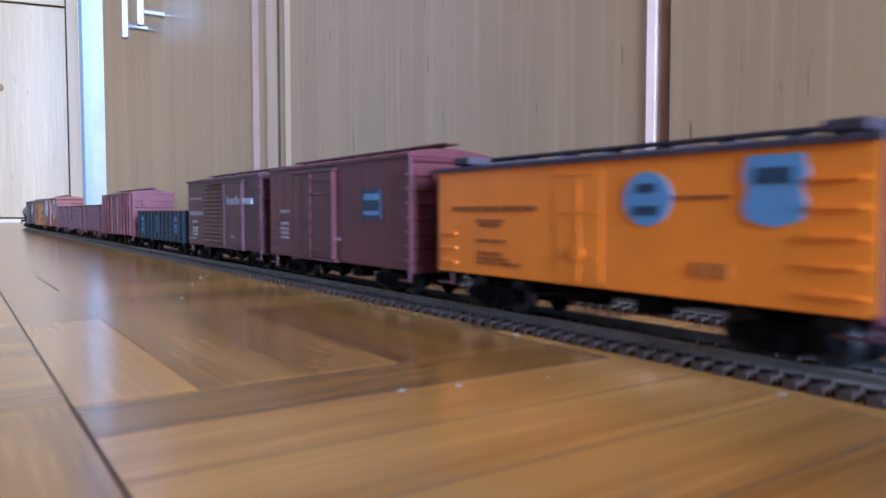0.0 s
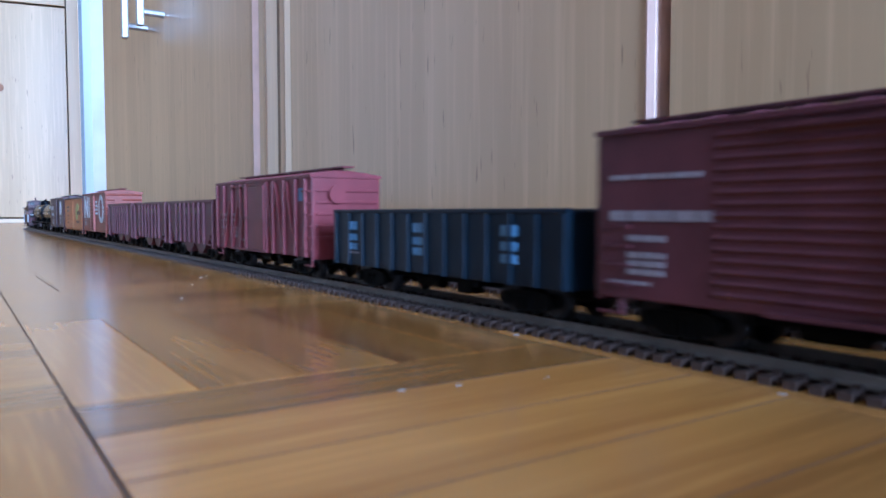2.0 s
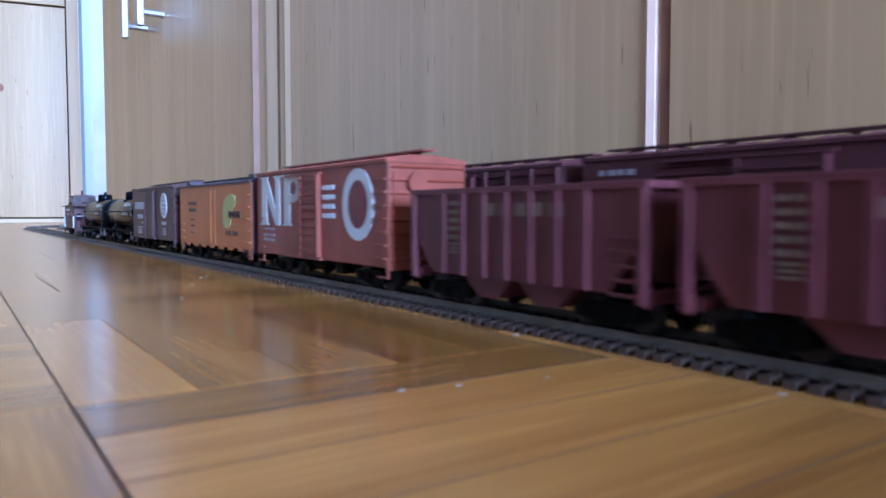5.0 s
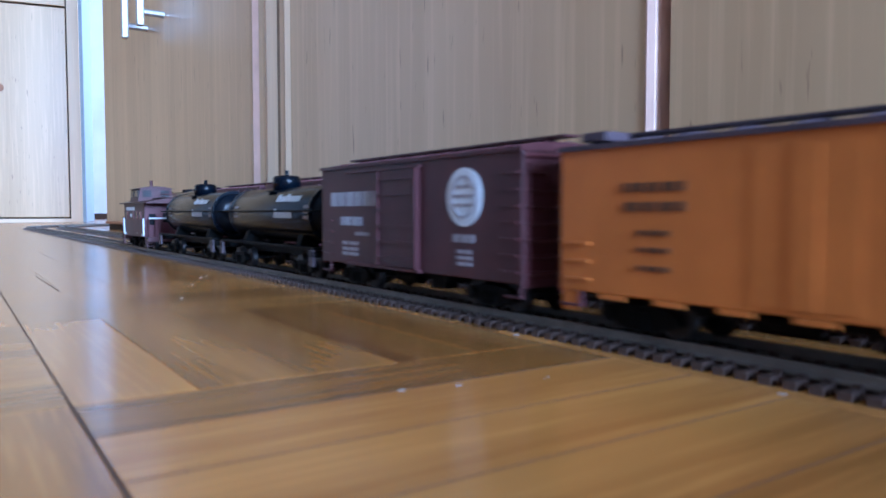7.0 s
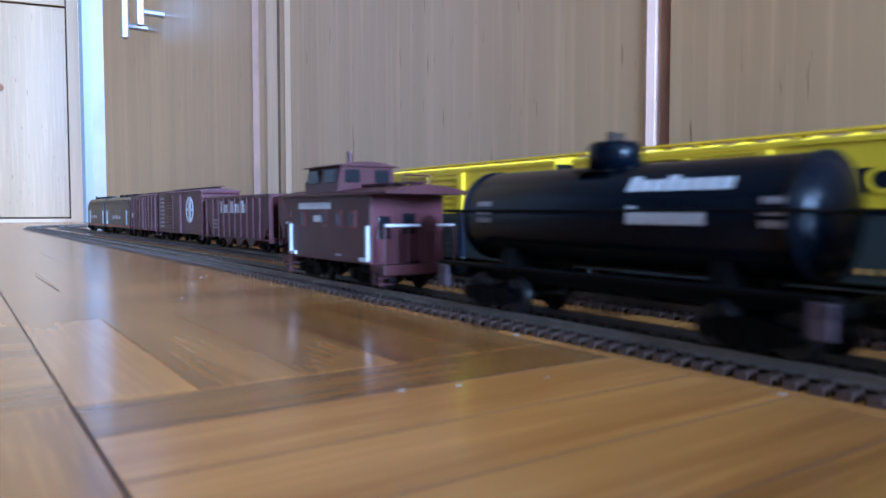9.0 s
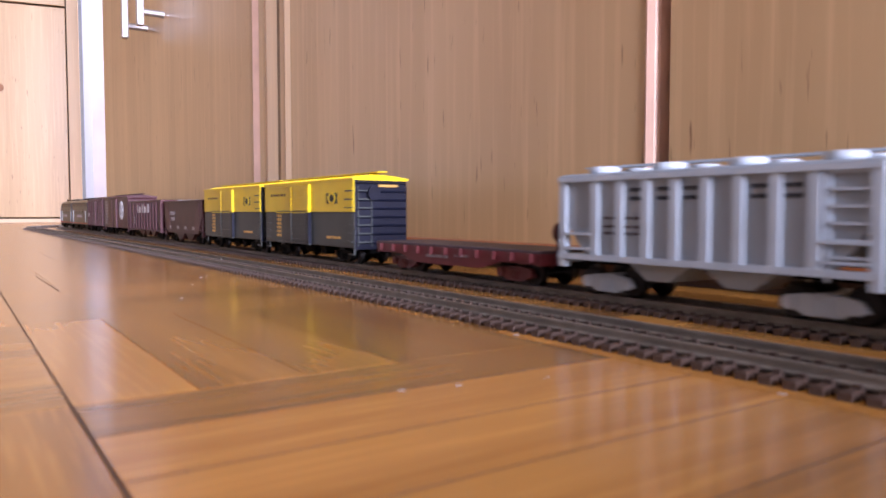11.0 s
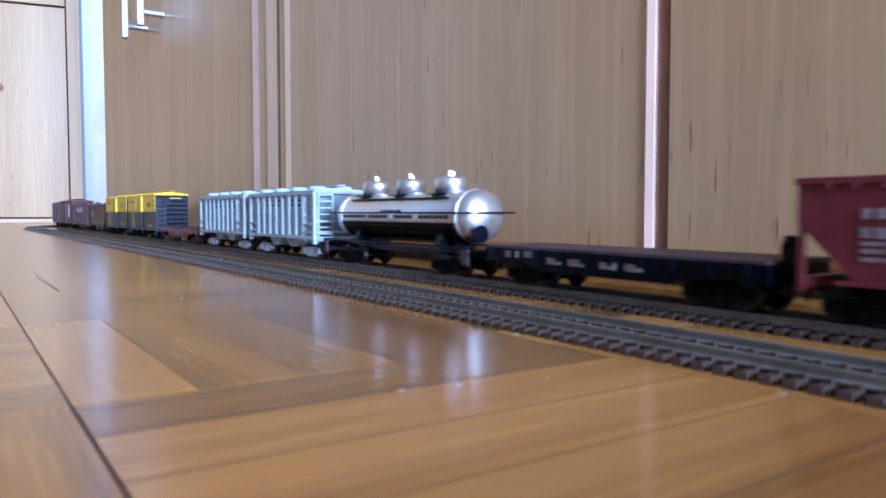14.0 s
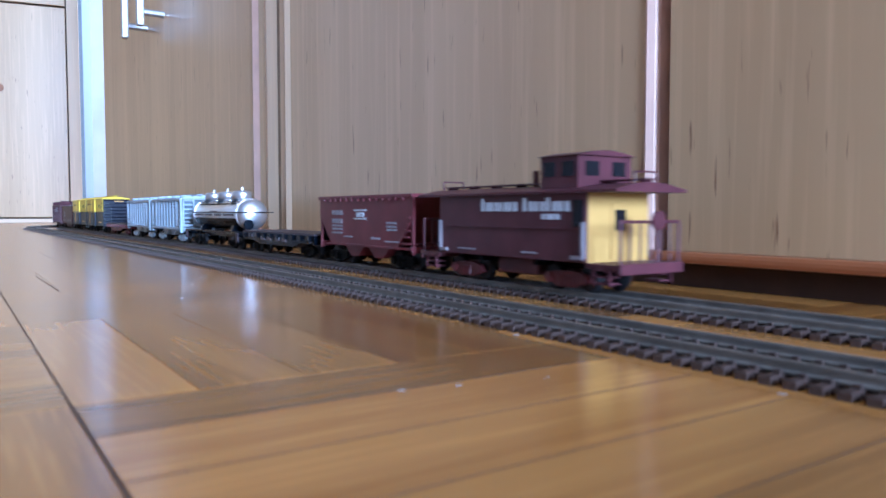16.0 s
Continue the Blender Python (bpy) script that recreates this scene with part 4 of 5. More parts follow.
    part("cupola_roof", prism([(-cw - 0.001, top_z - 0.0002), (-cw * 0.5, top_z + 0.0015), (0, top_z + 0.0020), (cw * 0.5, top_z + 0.0015), (cw + 0.001, top_z - 0.0002)], "y", cupola_y - cl - 0.0015, cupola_y + cl + 0.0015), M[m], cup)
    zc = (z1 + 0.003 + top_z) / 2 + 0.0004
    for y in (cupola_y - cl / 2, cupola_y + cl / 2):
        part("cupola_window", span(-cw * (0.95 if sharp else 1) - 0.0004, -cw * 0.6, y - cl * 0.3, y + cl * 0.3, zc - 0.0028, zc + 0.0028), M["glass"], cup)
    for x in (-cw * 0.5, cw * 0.5):
        part("cupola_window", span(x - 0.0036, x + 0.0036, cupola_y - cl - 0.0004, cupola_y - cl + 0.001, zc - 0.0028, zc + 0.0028), M["glass"], cup)
    part("smoke_jack", bm_cyl(bmesh.new(), (0.0, cupola_y + (0.0 if sharp else 0.03), (top_z + 0.0035) if sharp else z1 + 0.006), "z", 0.0014, 0.008, 12), M[m], c.ob)
    bm = bmesh.new()
    for x in (-0.0022, 0, 0.0022):
        bm_box(bm, x, 0, z1 + 0.0042, 0.0018, c.n + 2 * pf, 0.0006)
    for y in frac(-h - pf + 0.003, h + pf - 0.003, 8):
        bm_box(bm, 0, y, z1 + 0.0034, 0.006, 0.001, 0.0014)
    part("running_board", bm, M[m], c.ob)
    for s in (-1, 1):
        bm = bmesh.new()
        for x in (-0.006, 0.006):
            bm_cyl(bm, (x, s * (h + pf - 0.003), z1 + 0.004), "z", 0.0004, 0.006, 6)
        bm_cyl(bm, (0, s * (h + pf - 0.003), z1 + 0.007), "x", 0.0004, 0.012, 6)
        part("roof_rail", bm, M[m], c.ob)
    c.underframe()
    return c


def caboose_near():
    c = caboose("plum brown caboose with pale grab irons", "near", 2.0240, 0.0780, 0.0092, 0.0374, "brown2", "boxbrown", 0.011, "white", 0.0500, True, 0.0100)
    c.words(0.13, 0.56, 0.78, 0.88, "white", 14)
    c.words(0.34, 0.44, 0.58, 0.68, "white", 3)
    for u in (0.18, 0.48, 0.66, 0.82):
        c.bar(u - 0.035, u + 0.035, 0.50, 0.76, "boxred", 0.0005, "window_frame")
        c.bar(u - 0.022, u + 0.022, 0.54, 0.72, "glass", 0.0007, "window")
    c.words(0.62, 0.68, 0.08, 0.11, "palebar", 4)


reefer_front()
box_plain()
box_ribbed()
gondola()
box_braced()
hoppers_near()
box_np()
reefer_back()
box_badge()
tanks_near()
caboose_near()


def loco_rings(c, stations, z0):
    """Rounded hull lofted through (y, width, roof height) stations."""
    bm = bmesh.new()
    rings = []
    for y, w, top in stations:
        e = w / 2
        sec = [(-e, z0), (-e, z0 + (top - z0) * 0.74), (-e * 0.93, z0 + (top - z0) * 0.86), (-e * 0.74, z0 + (top - z0) * 0.945), (-e * 0.4, z0 + (top - z0) * 0.99), (0, top),
               (e * 0.4, z0 + (top - z0) * 0.99), (e * 0.74, z0 + (top - z0) * 0.945), (e * 0.93, z0 + (top - z0) * 0.86), (e, z0 + (top - z0) * 0.74), (e, z0)]
        rings.append([bm.verts.new((x, y, z)) for x, z in sec])
    k = len(rings[0])
    for p, q in zip(rings, rings[1:]):
        for i in range(k):
            bm.faces.new((p[i], p[(i + 1) % k], q[(i + 1) % k], q[i]))
    bm.faces.new(rings[0]), bm.faces.new(rings[-1])
    bmesh.ops.recalc_face_normals(bm, faces=bm.faces)
    return bm


def diesel(label, left, n, cab):
    c = Car("diesel_locomotive", label, "far", left, n, 0.0350, 0.0088, 0.0500, "under", "locomotive")
    h, w = c.h, c.w
    if cab:
        st = [(-h, w, 0.0502), (h - 0.036, w, 0.0502), (h - 0.030, w, 0.0500), (h - 0.021, w * 0.98, 0.0440), (h - 0.019, w * 0.97, 0.0375), (h - 0.009, w * 0.88, 0.0355), (h - 0.003, w * 0.66, 0.0315), (h, w * 0.45, 0.0265)]
    else:
        st = [(-h, w, 0.0502), (h, w, 0.0502)]
    part("hull", loco_rings(c, st, c.z0), M["slate"], c.ob, "dark slate grey rounded hull")
    roof = [(-w * 0.47, 0.0444), (-w * 0.385, 0.0486), (-w * 0.2, 0.0505), (0, 0.0511), (w * 0.2, 0.0505), (w * 0.385, 0.0486), (w * 0.47, 0.0444)]
    part("roof_skin", prism(roof, "y", -h - 0.0003, h - (0.031 if cab else 0)), M["black"], c.ob, "black roof")
    for z in (0.765, 0.80, 0.835, 0.87):
        c.bar(0.25 if cab else 0.05, 0.97, z, z + 0.012, "agedbar", 0.0004, "louvre", "dull pale louvre strip")
    c.bar(0.24 if cab else 0.03, 0.98, 0.745, 0.885, "gonblack", 0.0002, "grille")
    c.bar(0.10 if cab else 0.0, 1.0, 0.035, 0.065, "redline", 0.0004, "stripe", "thin red sill stripe")
    for u in (0.13, 0.27, 0.94) if cab else (0.07, 0.86):
        c.bar(u, u + 0.035, 0.10, 0.56, "lightgrey", 0.0005, "grab_panel", "pale upright panel")
    for u in (0.42, 0.60, 0.78) if cab else (0.30, 0.50, 0.70):
        c.disc(u, 0.55, 0.0022, 0.0022, "glass", 0.0004, "porthole", "round dark porthole")
    c.words(0.33, 0.66, 0.28, 0.40, "palebar", 9)
    for k in range(3):
        y = -h + n * (0.2 + 0.24 * k)
        fan = part("roof_fan", lathe([(0.0500, 0.0075), (0.0525, 0.0075), (0.0530, 0.0066), (0.0526, 0.002)], "z", 24, (0, y, 0)), M["black"], c.ob, "round roof fan housing")
        part("fan_cap", bm_cyl(bmesh.new(), (0, y, 0.0530), "z", 0.0022, 0.0008, 14), M["slate"], fan)
    if cab:
        part("horn", bm_cyl(bmesh.new(), (-0.006, h - 0.036, 0.0525), "z", 0.0012, 0.005, 10), M["black"], c.ob)
        for s in (-1, 1):
            part("windscreen", prism([(h - 0.0288, 0.0478), (h - 0.0204, 0.0418), (h - 0.0216, 0.0412), (h - 0.0300, 0.0470)], "x", s * 0.0015, s * 0.0130), M["glass"], c.ob, "dark windscreen")
        c.bar(0.195, 0.235, 0.58, 0.78, "glass", 0.0005, "cab_window")
        part("headlight", bm_cyl(bmesh.new(), (0, h - 0.0035, 0.0330), "y", 0.0022, 0.004, 14), M["lightgrey"], c.ob, "round headlight in the nose")
    part("tank", span(-0.014, 0.014, -0.020, 0.020, 0.0040, 0.0088, 0.001), M["under"], c.ob, "black fuel tank")
    for y in (-c.base / 2, c.base / 2):
        for s in (-1, 1):
            part("truck_cover", span(s * 0.0135, s * 0.0150, y - 0.017, y + 0.017, 0.0030, 0.0085, 0.0006), M["under"], c.ob)


def stock_car():
    c = Car("stock_car", "plum brown slatted stock car", "far", -0.4790, 0.1240, 0.0350, 0.0088, 0.0480)
    w, h = c.w, c.h
    c.box_body("brown2", "boxbrown", end_ribs=0)
    c.underframe()
    slat = mesh_of("slat", bm_box(bmesh.new(), 0, 0, 0, 0.0012, c.n * 0.97, 0.0021), M["boxbrown"])
    for i in range(11):
        share("slat", slat, c.ob, Matrix.Translation((-w / 2 - 0.0004, 0, c.z0 + 0.003 + i * 0.0034)))
    c.ribs(frac(0.015, 0.985, 9), 0, 0.98, "boxbrown", 0.0018, 0.0018, "post")
    c.door("boxbrown", 0.42, 0.56, 5, True, 0.0020)
    c.bar(0.06, 0.14, 0.36, 0.50, "white", 0.0016, "placard", "small white placard")
    c.ladder("boxbrown", 0.95, count=6)


def box_cross():
    c = boxcar("plum brown boxcar with a tall white cross emblem", "far", -0.6145, 0.1590, 0.0488, "boxbrown")
    c.door("boxbrown", 0.40, 0.58, 6)
    c.h_ribs(0.22, 0.40, frac(0.10, 0.90, 12), "boxbrown", 0.0008, 0.0015)
    c.disc(0.755, 0.58, 0.0120, 0.0125, "white", 0.0004, "emblem", "white round emblem with a cross", 0.84)
    c.bar(0.735, 0.775, 0.29, 0.87, "white", 0.0005, "emblem_bar")
    c.bar(0.690, 0.820, 0.54, 0.62, "white", 0.0006, "emblem_bar")
    for z in frac(0.12, 0.85, 8):
        c.words(0.05, 0.16, z, z + 0.05, "palebar", 4)


def hopper_lettered():
    c = Car("hopper_car", "plum brown ribbed hopper with bold white lettering", "far", -0.7865, 0.1560, 0.0345, 0.0096, 0.0420)
    hopper_shell(c, "boxbrown", 0.024, 3)
    c.ribs(frac(0.14, 0.86, 9), 0.0, 0.97, "boxbrown", 0.0021, 0.0013)
    c.ribs((0.012, 0.988), -0.08, 0.97, "boxbrown", 0.0022, 0.0012, "corner_rib")
    c.ladder("boxbrown", 0.94, count=6)
    slab(c.ob, "roof_plate", -c.w / 2, c.w / 2, -c.h, c.h, c.z1, c.z1 + 0.0012, "boxbrown")
    c.words(0.27, 0.70, 0.60, 0.90, "white", 8, proud=0.0012, tall=(0, 3, 6), label="bold white lettering")
    for z in (0.18, 0.28, 0.38):
        c.words(0.12, 0.24, z, z + 0.06, "palebar", 3, proud=0.0012)
    c.bar(0.0, 1.0, -0.04, 0.0, "brown2", 0.001, "side_sill")


def hopper_loaded():
    c = Car("hopper_car", "brown smooth-sided hopper heaped with pale gravel", "far", -0.9561, 0.1340, 0.0345, 0.0090, 0.0405)
    hopper_shell(c, "brown2", 0.020, 2)
    load_heap(c, "load")
    for u in (0.06, 0.94):
        hh = c.z1 - c.z0
        a, b = c.u(u), c.u(0.16 if u < 0.5 else 0.84)
        part("end_gusset", prism([(a, c.z0 + hh * 0.95), (b, c.z0 + hh * 0.5), (b, c.z0 + hh * 0.1), (a, c.z0 + hh * 0.1)], "x", -c.w / 2 - 0.0005, -c.w / 2 + 0.0004), M["boxbrown"], c.ob)
    c.words(0.17, 0.30, 0.56, 0.68, "palebar", 4)
    c.words(0.19, 0.30, 0.38, 0.50, "palebar", 4)
    for u in (0.14, 0.36, 0.56, 0.76):
        c.bar(u, u + 0.05, 0.12, 0.22, "palebar", 0.0004, "placard")
    c.ladder("brown2", 0.95, count=5)


def boxes_yellow():
    for left in (-1.1011, -1.2505):
        c = boxcar("yellow and grey-green boxcar with dark blue ends", "far", left, 0.1390, 0.0488, "greygreen", "yellow")
        for o in list(c.ob.children):
            if o.name.split(".")[0] in ("end_panel", "end_rib", "brake_wheel"):
                o.data.materials[0] = M["navyend"]
        c.bar(0.0, 1.0, 0.53, 0.998, "yellow", 0.0004, "upper_side", "bright yellow upper side")
        c.bar(0.0, 1.0, 0.515, 0.53, "navyend", 0.0004, "stripe")
        c.door("greygreen", 0.36, 0.56, 6, True, 0.0014, 0.03, 0.52)
        c.door("yellow", 0.36, 0.56, 6, True, 0.0014, 0.54, 0.95)
        c.bar(0.545, 0.575, 0.53, 0.97, "yellow", 0.0022, "door_post")
        c.bar(0.545, 0.575, 0.02, 0.52, "navyend", 0.0022, "door_post", "dark teal door post")
        c.ladder("yellow", 0.955, z0=c.z0 + 0.021, count=4)
        c.bar(0.745, 0.850, 0.655, 0.815, "navyend", 0.0006, "emblem", "dark square emblem")
        c.disc(0.797, 0.735, 0.0052, 0.0036, "yellow", 0.0008, "emblem_mark", "", 0.66)
        c.words(0.08, 0.28, 0.80, 0.84, "darkbar", 9, proud=0.0006)
        for z in frac(0.10, 0.44, 6):
            c.words(0.16, 0.22, z, z + 0.045, "cream", 2)
        c.words(0.74, 0.88, 0.12, 0.16, "cream", 5)
        bm = bm_box(bmesh.new(), 0.004, -c.h - 0.0018, c.z1 - 0.0035, 0.013, 0.0006, 0.0014)
        part("end_lettering", bm, M["cream"], c.ob)


def flat_rust():
    c = Car("flatcar", "empty rust red flatcar with stake pockets", "far", -1.4158, 0.1330, 0.0350, 0.0095, 0.0140, "boxred")
    h, w = c.h, c.w
    deck = slab(c.ob, "deck", -w / 2, w / 2, -h, h, 0.0128, 0.0142, "roofgrey", "grey-brown deck")
    for s in (-1, 1):
        out = [(-h, 0.0130), (h, 0.0130), (h, 0.0086), (h * 0.62, 0.0086), (h * 0.40, 0.0048), (-h * 0.40, 0.0048), (-h * 0.62, 0.0086), (-h, 0.0086)]
        part("side_sill", prism(out, "x", s * (w / 2 - 0.0014), s * w / 2), M["red2"], c.ob, "fish-belly side sill")
        slab(c.ob, "end_sill", -w / 2, w / 2, s * h, s * (h - 0.002), 0.0080, 0.0130, "red2")
    me = mesh_of("stake_pocket", bm_box(bmesh.new(), 0, 0, 0.0112, 0.0024, 0.0024, 0.0036), M["boxred"])
    for u in frac(0.04, 0.96, 11):
        for s in (-1, 1):
            share("stake_pocket", me, c.ob, Matrix.Translation((s * (w / 2 + 0.0004), c.u(u), 0)))
    c.words(0.38, 0.52, -0.35, -0.05, "palebar", 5)
    c.words(0.56, 0.64, -0.10, 0.15, "palebar", 3)
    bm = bm_cyl(bmesh.new(), (-0.008, -h - 0.002, 0.0215), "y", 0.0042, 0.0012, 18)
    bm_cyl(bm, (-0.008, -h - 0.0005, 0.0155), "z", 0.0008, 0.014, 8)
    part("brake_wheel", bm, M["boxred"], c.ob, "dark red brake wheel on a post")


def hoppers_silver():
    for left in (-1.561, -1.6908):
        c = Car("covered_hopper", "pale grey covered hopper with light ribs and ladder", "far", left, 0.1185, 0.0350, 0.0128, 0.0430, "lightgrey")
        # shell in the darkened grey: shade behind the ribs is in its colour
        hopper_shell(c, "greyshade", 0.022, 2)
        w, h = c.w, c.h
        c.ribs(frac(0.155, 0.845, 8), 0.0, 0.96, "lightgrey", 0.0036, 0.0015)
        c.ribs((0.016, 0.984), -0.12, 0.98, "lightgrey", 0.0036, 0.0014, "corner_rib")
        c.bar(0.0, 1.0, -0.02, 0.05, "lightgrey", 0.0017, "side_sill")
        c.bar(0.0, 1.0, 0.94, 1.0, "lightgrey", 0.0019, "top_chord")
        for k in (-1, 1):
            for z in (0.10, 0.28):
                c.bar(0.02 if k < 0 else 0.86, 0.14 if k < 0 else 0.98, z, z + 0.03, "lightgrey", 0.0016, "grab_bar")
        out = [(-w / 2, c.z1), (-w / 2, c.z1 + 0.0010), (0, c.z1 + 0.0024), (w / 2, c.z1 + 0.0010), (w / 2, c.z1)]
        part("roof", prism(out, "y", -h, h), M["lightgrey"], c.ob)
        for i in range(4):
            y = -h + c.n * (i + 0.5) / 4
            for s in (-1, 1):
                hatch = part("roof_hatch", lathe([(c.z1 + 0.0010, 0.0058), (c.z1 + 0.0032, 0.0058), (c.z1 + 0.0038, 0.0048), (c.z1 + 0.0040, 0.001)], "z", 18, (s * 0.0095, y, 0)), M["lightgrey"], c.ob, "round roof hatch")
        bm = bmesh.new()
        for x in (-0.0022, 0, 0.0022):
            bm_box(bm, x, 0, c.z1 + 0.0042, 0.0018, c.n + 0.003, 0.0007)
        part("running_board", bm, M["lightgrey"], c.ob)
        c.ladder("lightgrey", 0.925, count=7, wide=0.0120, stiles=True, z0=c.z0 - 0.002, z1=c.z1)
        c.ladder("lightgrey", end=True, count=7, wide=0.010, stiles=True, z1=c.z1)
        for z in (0.12, 0.34):
            slab(c.ob, "end_bar", -w / 2, w / 2, -h - 0.0012, -h - 0.0002, c.z0 + z * 0.03, c.z0 + z * 0.03 + 0.0012, "lightgrey")
        for u in (0.29, 0.39, 0.48, 0.68, 0.77):
            c.words(u, u + 0.045, 0.70, 0.745, "navyend", 2, proud=0.0006)
            c.words(u, u + 0.045, 0.80, 0.845, "navyend", 2, proud=0.0006)
        for z in (0.30, 0.38, 0.48):
            c.words(0.19, 0.33, z, z + 0.03, "roofgrey", 5, proud=0.0005)


def tank_chrome():
    r, zc = 0.0130, 0.0279
    c, L = dome_tank("chromed three-dome tank car with black underside", "far", -1.8200, 0.1520, r, zc, "chrome", (0.0385, 0.0, -0.0385), 0.0082, 0.0074, "black", True)
    bm = bmesh.new()
    rings = []
    for y in (-L + 0.012, L - 0.012):
        rings.append([bm.verts.new(((r + 0.0004) * math.cos(radians(a)), y, zc + (r + 0.0004) * math.sin(radians(a)))) for a in range(-165, -14, 10)])
        rings.append([bm.verts.new(((r - 0.0006) * math.cos(radians(a)), y, zc + (r - 0.0006) * math.sin(radians(a)))) for a in range(-165, -14, 10)])
    k = len(rings[0])
    for i in range(k - 1):
        bm.faces.new((rings[0][i], rings[0][i + 1], rings[2][i + 1], rings[2][i]))
        bm.faces.new((rings[0][i], rings[0][i + 1], rings[1][i + 1], rings[1][i]))
        bm.faces.new((rings[2][i], rings[2][i + 1], rings[3][i + 1], rings[3][i]))
    bmesh.ops.recalc_face_normals(bm, faces=bm.faces)
    part("lower_shell", bm, M["black"], c.ob, "black painted lower shell")
    slab(c.ob, "dome_walkway", -0.0105, -0.0085, -L * 0.72, L * 0.72, zc + 0.0085, zc + 0.0095, "black")
    for u0, u1 in ((0.10, 0.30), (0.32, 0.48), (0.52, 0.66), (0.70, 0.90)):
        curved_bars(c, L, r, zc, u0, u1, -6, 2, "roofgrey", 6)
    curved_bars(c, L, r, zc, 0.42, 0.58, 8, 14, "roofgrey", 6)
    part("brake_wheel", bm_cyl(bmesh.new(), (-0.0065, -L - 0.0025, 0.0195), "y", 0.0042, 0.0010, 18), M["black"], c.ob, "black brake wheel")


def flat_black():
    c = Car("flatcar", "empty black flatcar with white lettering", "far", -1.9860, 0.1340, 0.0350, 0.0095, 0.0155)
    h, w = c.h, c.w
    slab(c.ob, "deck", -w / 2, w / 2, -h, h, 0.0143, 0.0157, "roofgrey", "dark plank deck")
    for s in (-1, 1):
        out = [(-h, 0.0145), (h, 0.0145), (h, 0.0090), (h * 0.64, 0.0090), (h * 0.46, 0.0062), (-h * 0.46, 0.0062), (-h * 0.64, 0.0090), (-h, 0.0090)]
        part("side_sill", prism(out, "x", s * (w / 2 - 0.0014), s * w / 2), M["black"], c.ob, "black side sill")
        slab(c.ob, "end_sill", -w / 2, w / 2, s * h, s * (h - 0.002), 0.0085, 0.0145, "black")
    me = mesh_of("stake_pocket", bm_box(bmesh.new(), 0, 0, 0.0125, 0.0022, 0.0022, 0.0036), M["black"])
    for u in frac(0.05, 0.95, 10):
        for s in (-1, 1):
            share("stake_pocket", me, c.ob, Matrix.Translation((s * (w / 2 + 0.0004), c.u(u), 0)))
    for u0, z in ((0.11, 0.25), (0.20, 0.30), (0.30, -0.02), (0.39, -0.02), (0.51, -0.05), (0.60, -0.05)):
        c.bar(u0, u0 + 0.055, z, z + 0.42, "palebar", 0.0005, "lettering")
    bm = bm_cyl(bmesh.new(), (-0.009, -h - 0.002, 0.0185), "y", 0.0046, 0.0014, 18)
    bm_cyl(bm, (-0.009, -h - 0.0005, 0.0150), "z", 0.0008, 0.016, 8)
    part("brake_wheel", bm, M["black"], c.ob, "black brake wheel on a post")


def hopper_red():
    c = Car("hopper_car", "mauve red smooth-sided open hopper", "far", -2.1285, 0.1100, 0.0345, 0.0108, 0.0388)
    hopper_shell(c, "red2", 0.026, 2)
    w, h, hh = c.w, c.h, c.z1 - c.z0
    c.ribs(frac(0.08, 0.92, 14), 0.90, 0.99, "red2", 0.0012, 0.0012, "bracket")
    c.bar(0.10, 1.0, -0.02, 0.02, "red2", 0.0008, "side_sill")
    c.ladder("red2", 0.94, count=5, z1=c.z0 + 0.018)
    c.words(0.16, 0.29, 0.62, 0.72, "palebar", 4)
    c.words(0.16, 0.29, 0.44, 0.54, "palebar", 4)
    for z in (0.22, 0.30, 0.37):
        c.words(0.16, 0.29, z, z + 0.04, "palebar", 5)
    c.bar(0.42, 0.55, 0.70, 0.735, "white", 0.0004, "emblem")
    c.words(0.445, 0.535, 0.58, 0.67, "white", 3)
    c.bar(0.42, 0.55, 0.53, 0.56, "white", 0.0004, "emblem")
    for z in (0.38, 0.45, 0.32):
        c.words(0.76, 0.86, z, z + 0.04, "palebar", 6)
    c.words(0.30, 0.40, 0.15, 0.18, "palebar", 6)
    c.words(0.60, 0.70, 0.14, 0.18, "palebar", 5)
    c.words(0.74, 0.88, 0.10, 0.13, "palebar", 7)


def caboose_far():
    c = caboose("dark red caboose with ochre end wall and cupola", "far", -2.2630, 0.0968, 0.0108, 0.0378, "boxbrown", "cream", -0.0310, "palebar", 0.0520, False)
    c.bar(0.06, 0.94, 0.46, 0.475, "boxbrown", 0.0008, "belt_rail")
    c.words(0.34, 0.60, 0.72, 0.92, "white", 8, tall=(0,), label="bold white lettering")
    c.words(0.63, 0.92, 0.72, 0.92, "white", 8, tall=(0, 4), label="bold white lettering")
    c.words(0.75, 0.86, 0.60, 0.68, "white", 4)
    c.bar(0.93, 0.985, 0.50, 0.88, "glass", 0.0005, "window")
    c.words(0.16, 0.30, 0.08, 0.11, "palebar", 6)
    c.words(0.62, 0.72, 0.08, 0.11, "palebar", 5)
    part("tool_box", span(-0.012, 0.012, -0.016, 0.010, 0.0036, 0.0106, 0.0008), M["boxbrown"], c.ob, "red equipment box under the floor")


diesel("dark slate diesel locomotive with rounded nose", -0.1260, 0.1640, True)
diesel("dark slate diesel booster unit without cab", -0.3000, 0.1660, False)
stock_car()
box_cross()
hopper_lettered()
hopper_loaded()
boxes_yellow()
flat_rust()
hoppers_silver()
tank_chrome()
flat_black()
hopper_red()
caboose_far()

# ---------------------------------------------------------------- track and floor pieces


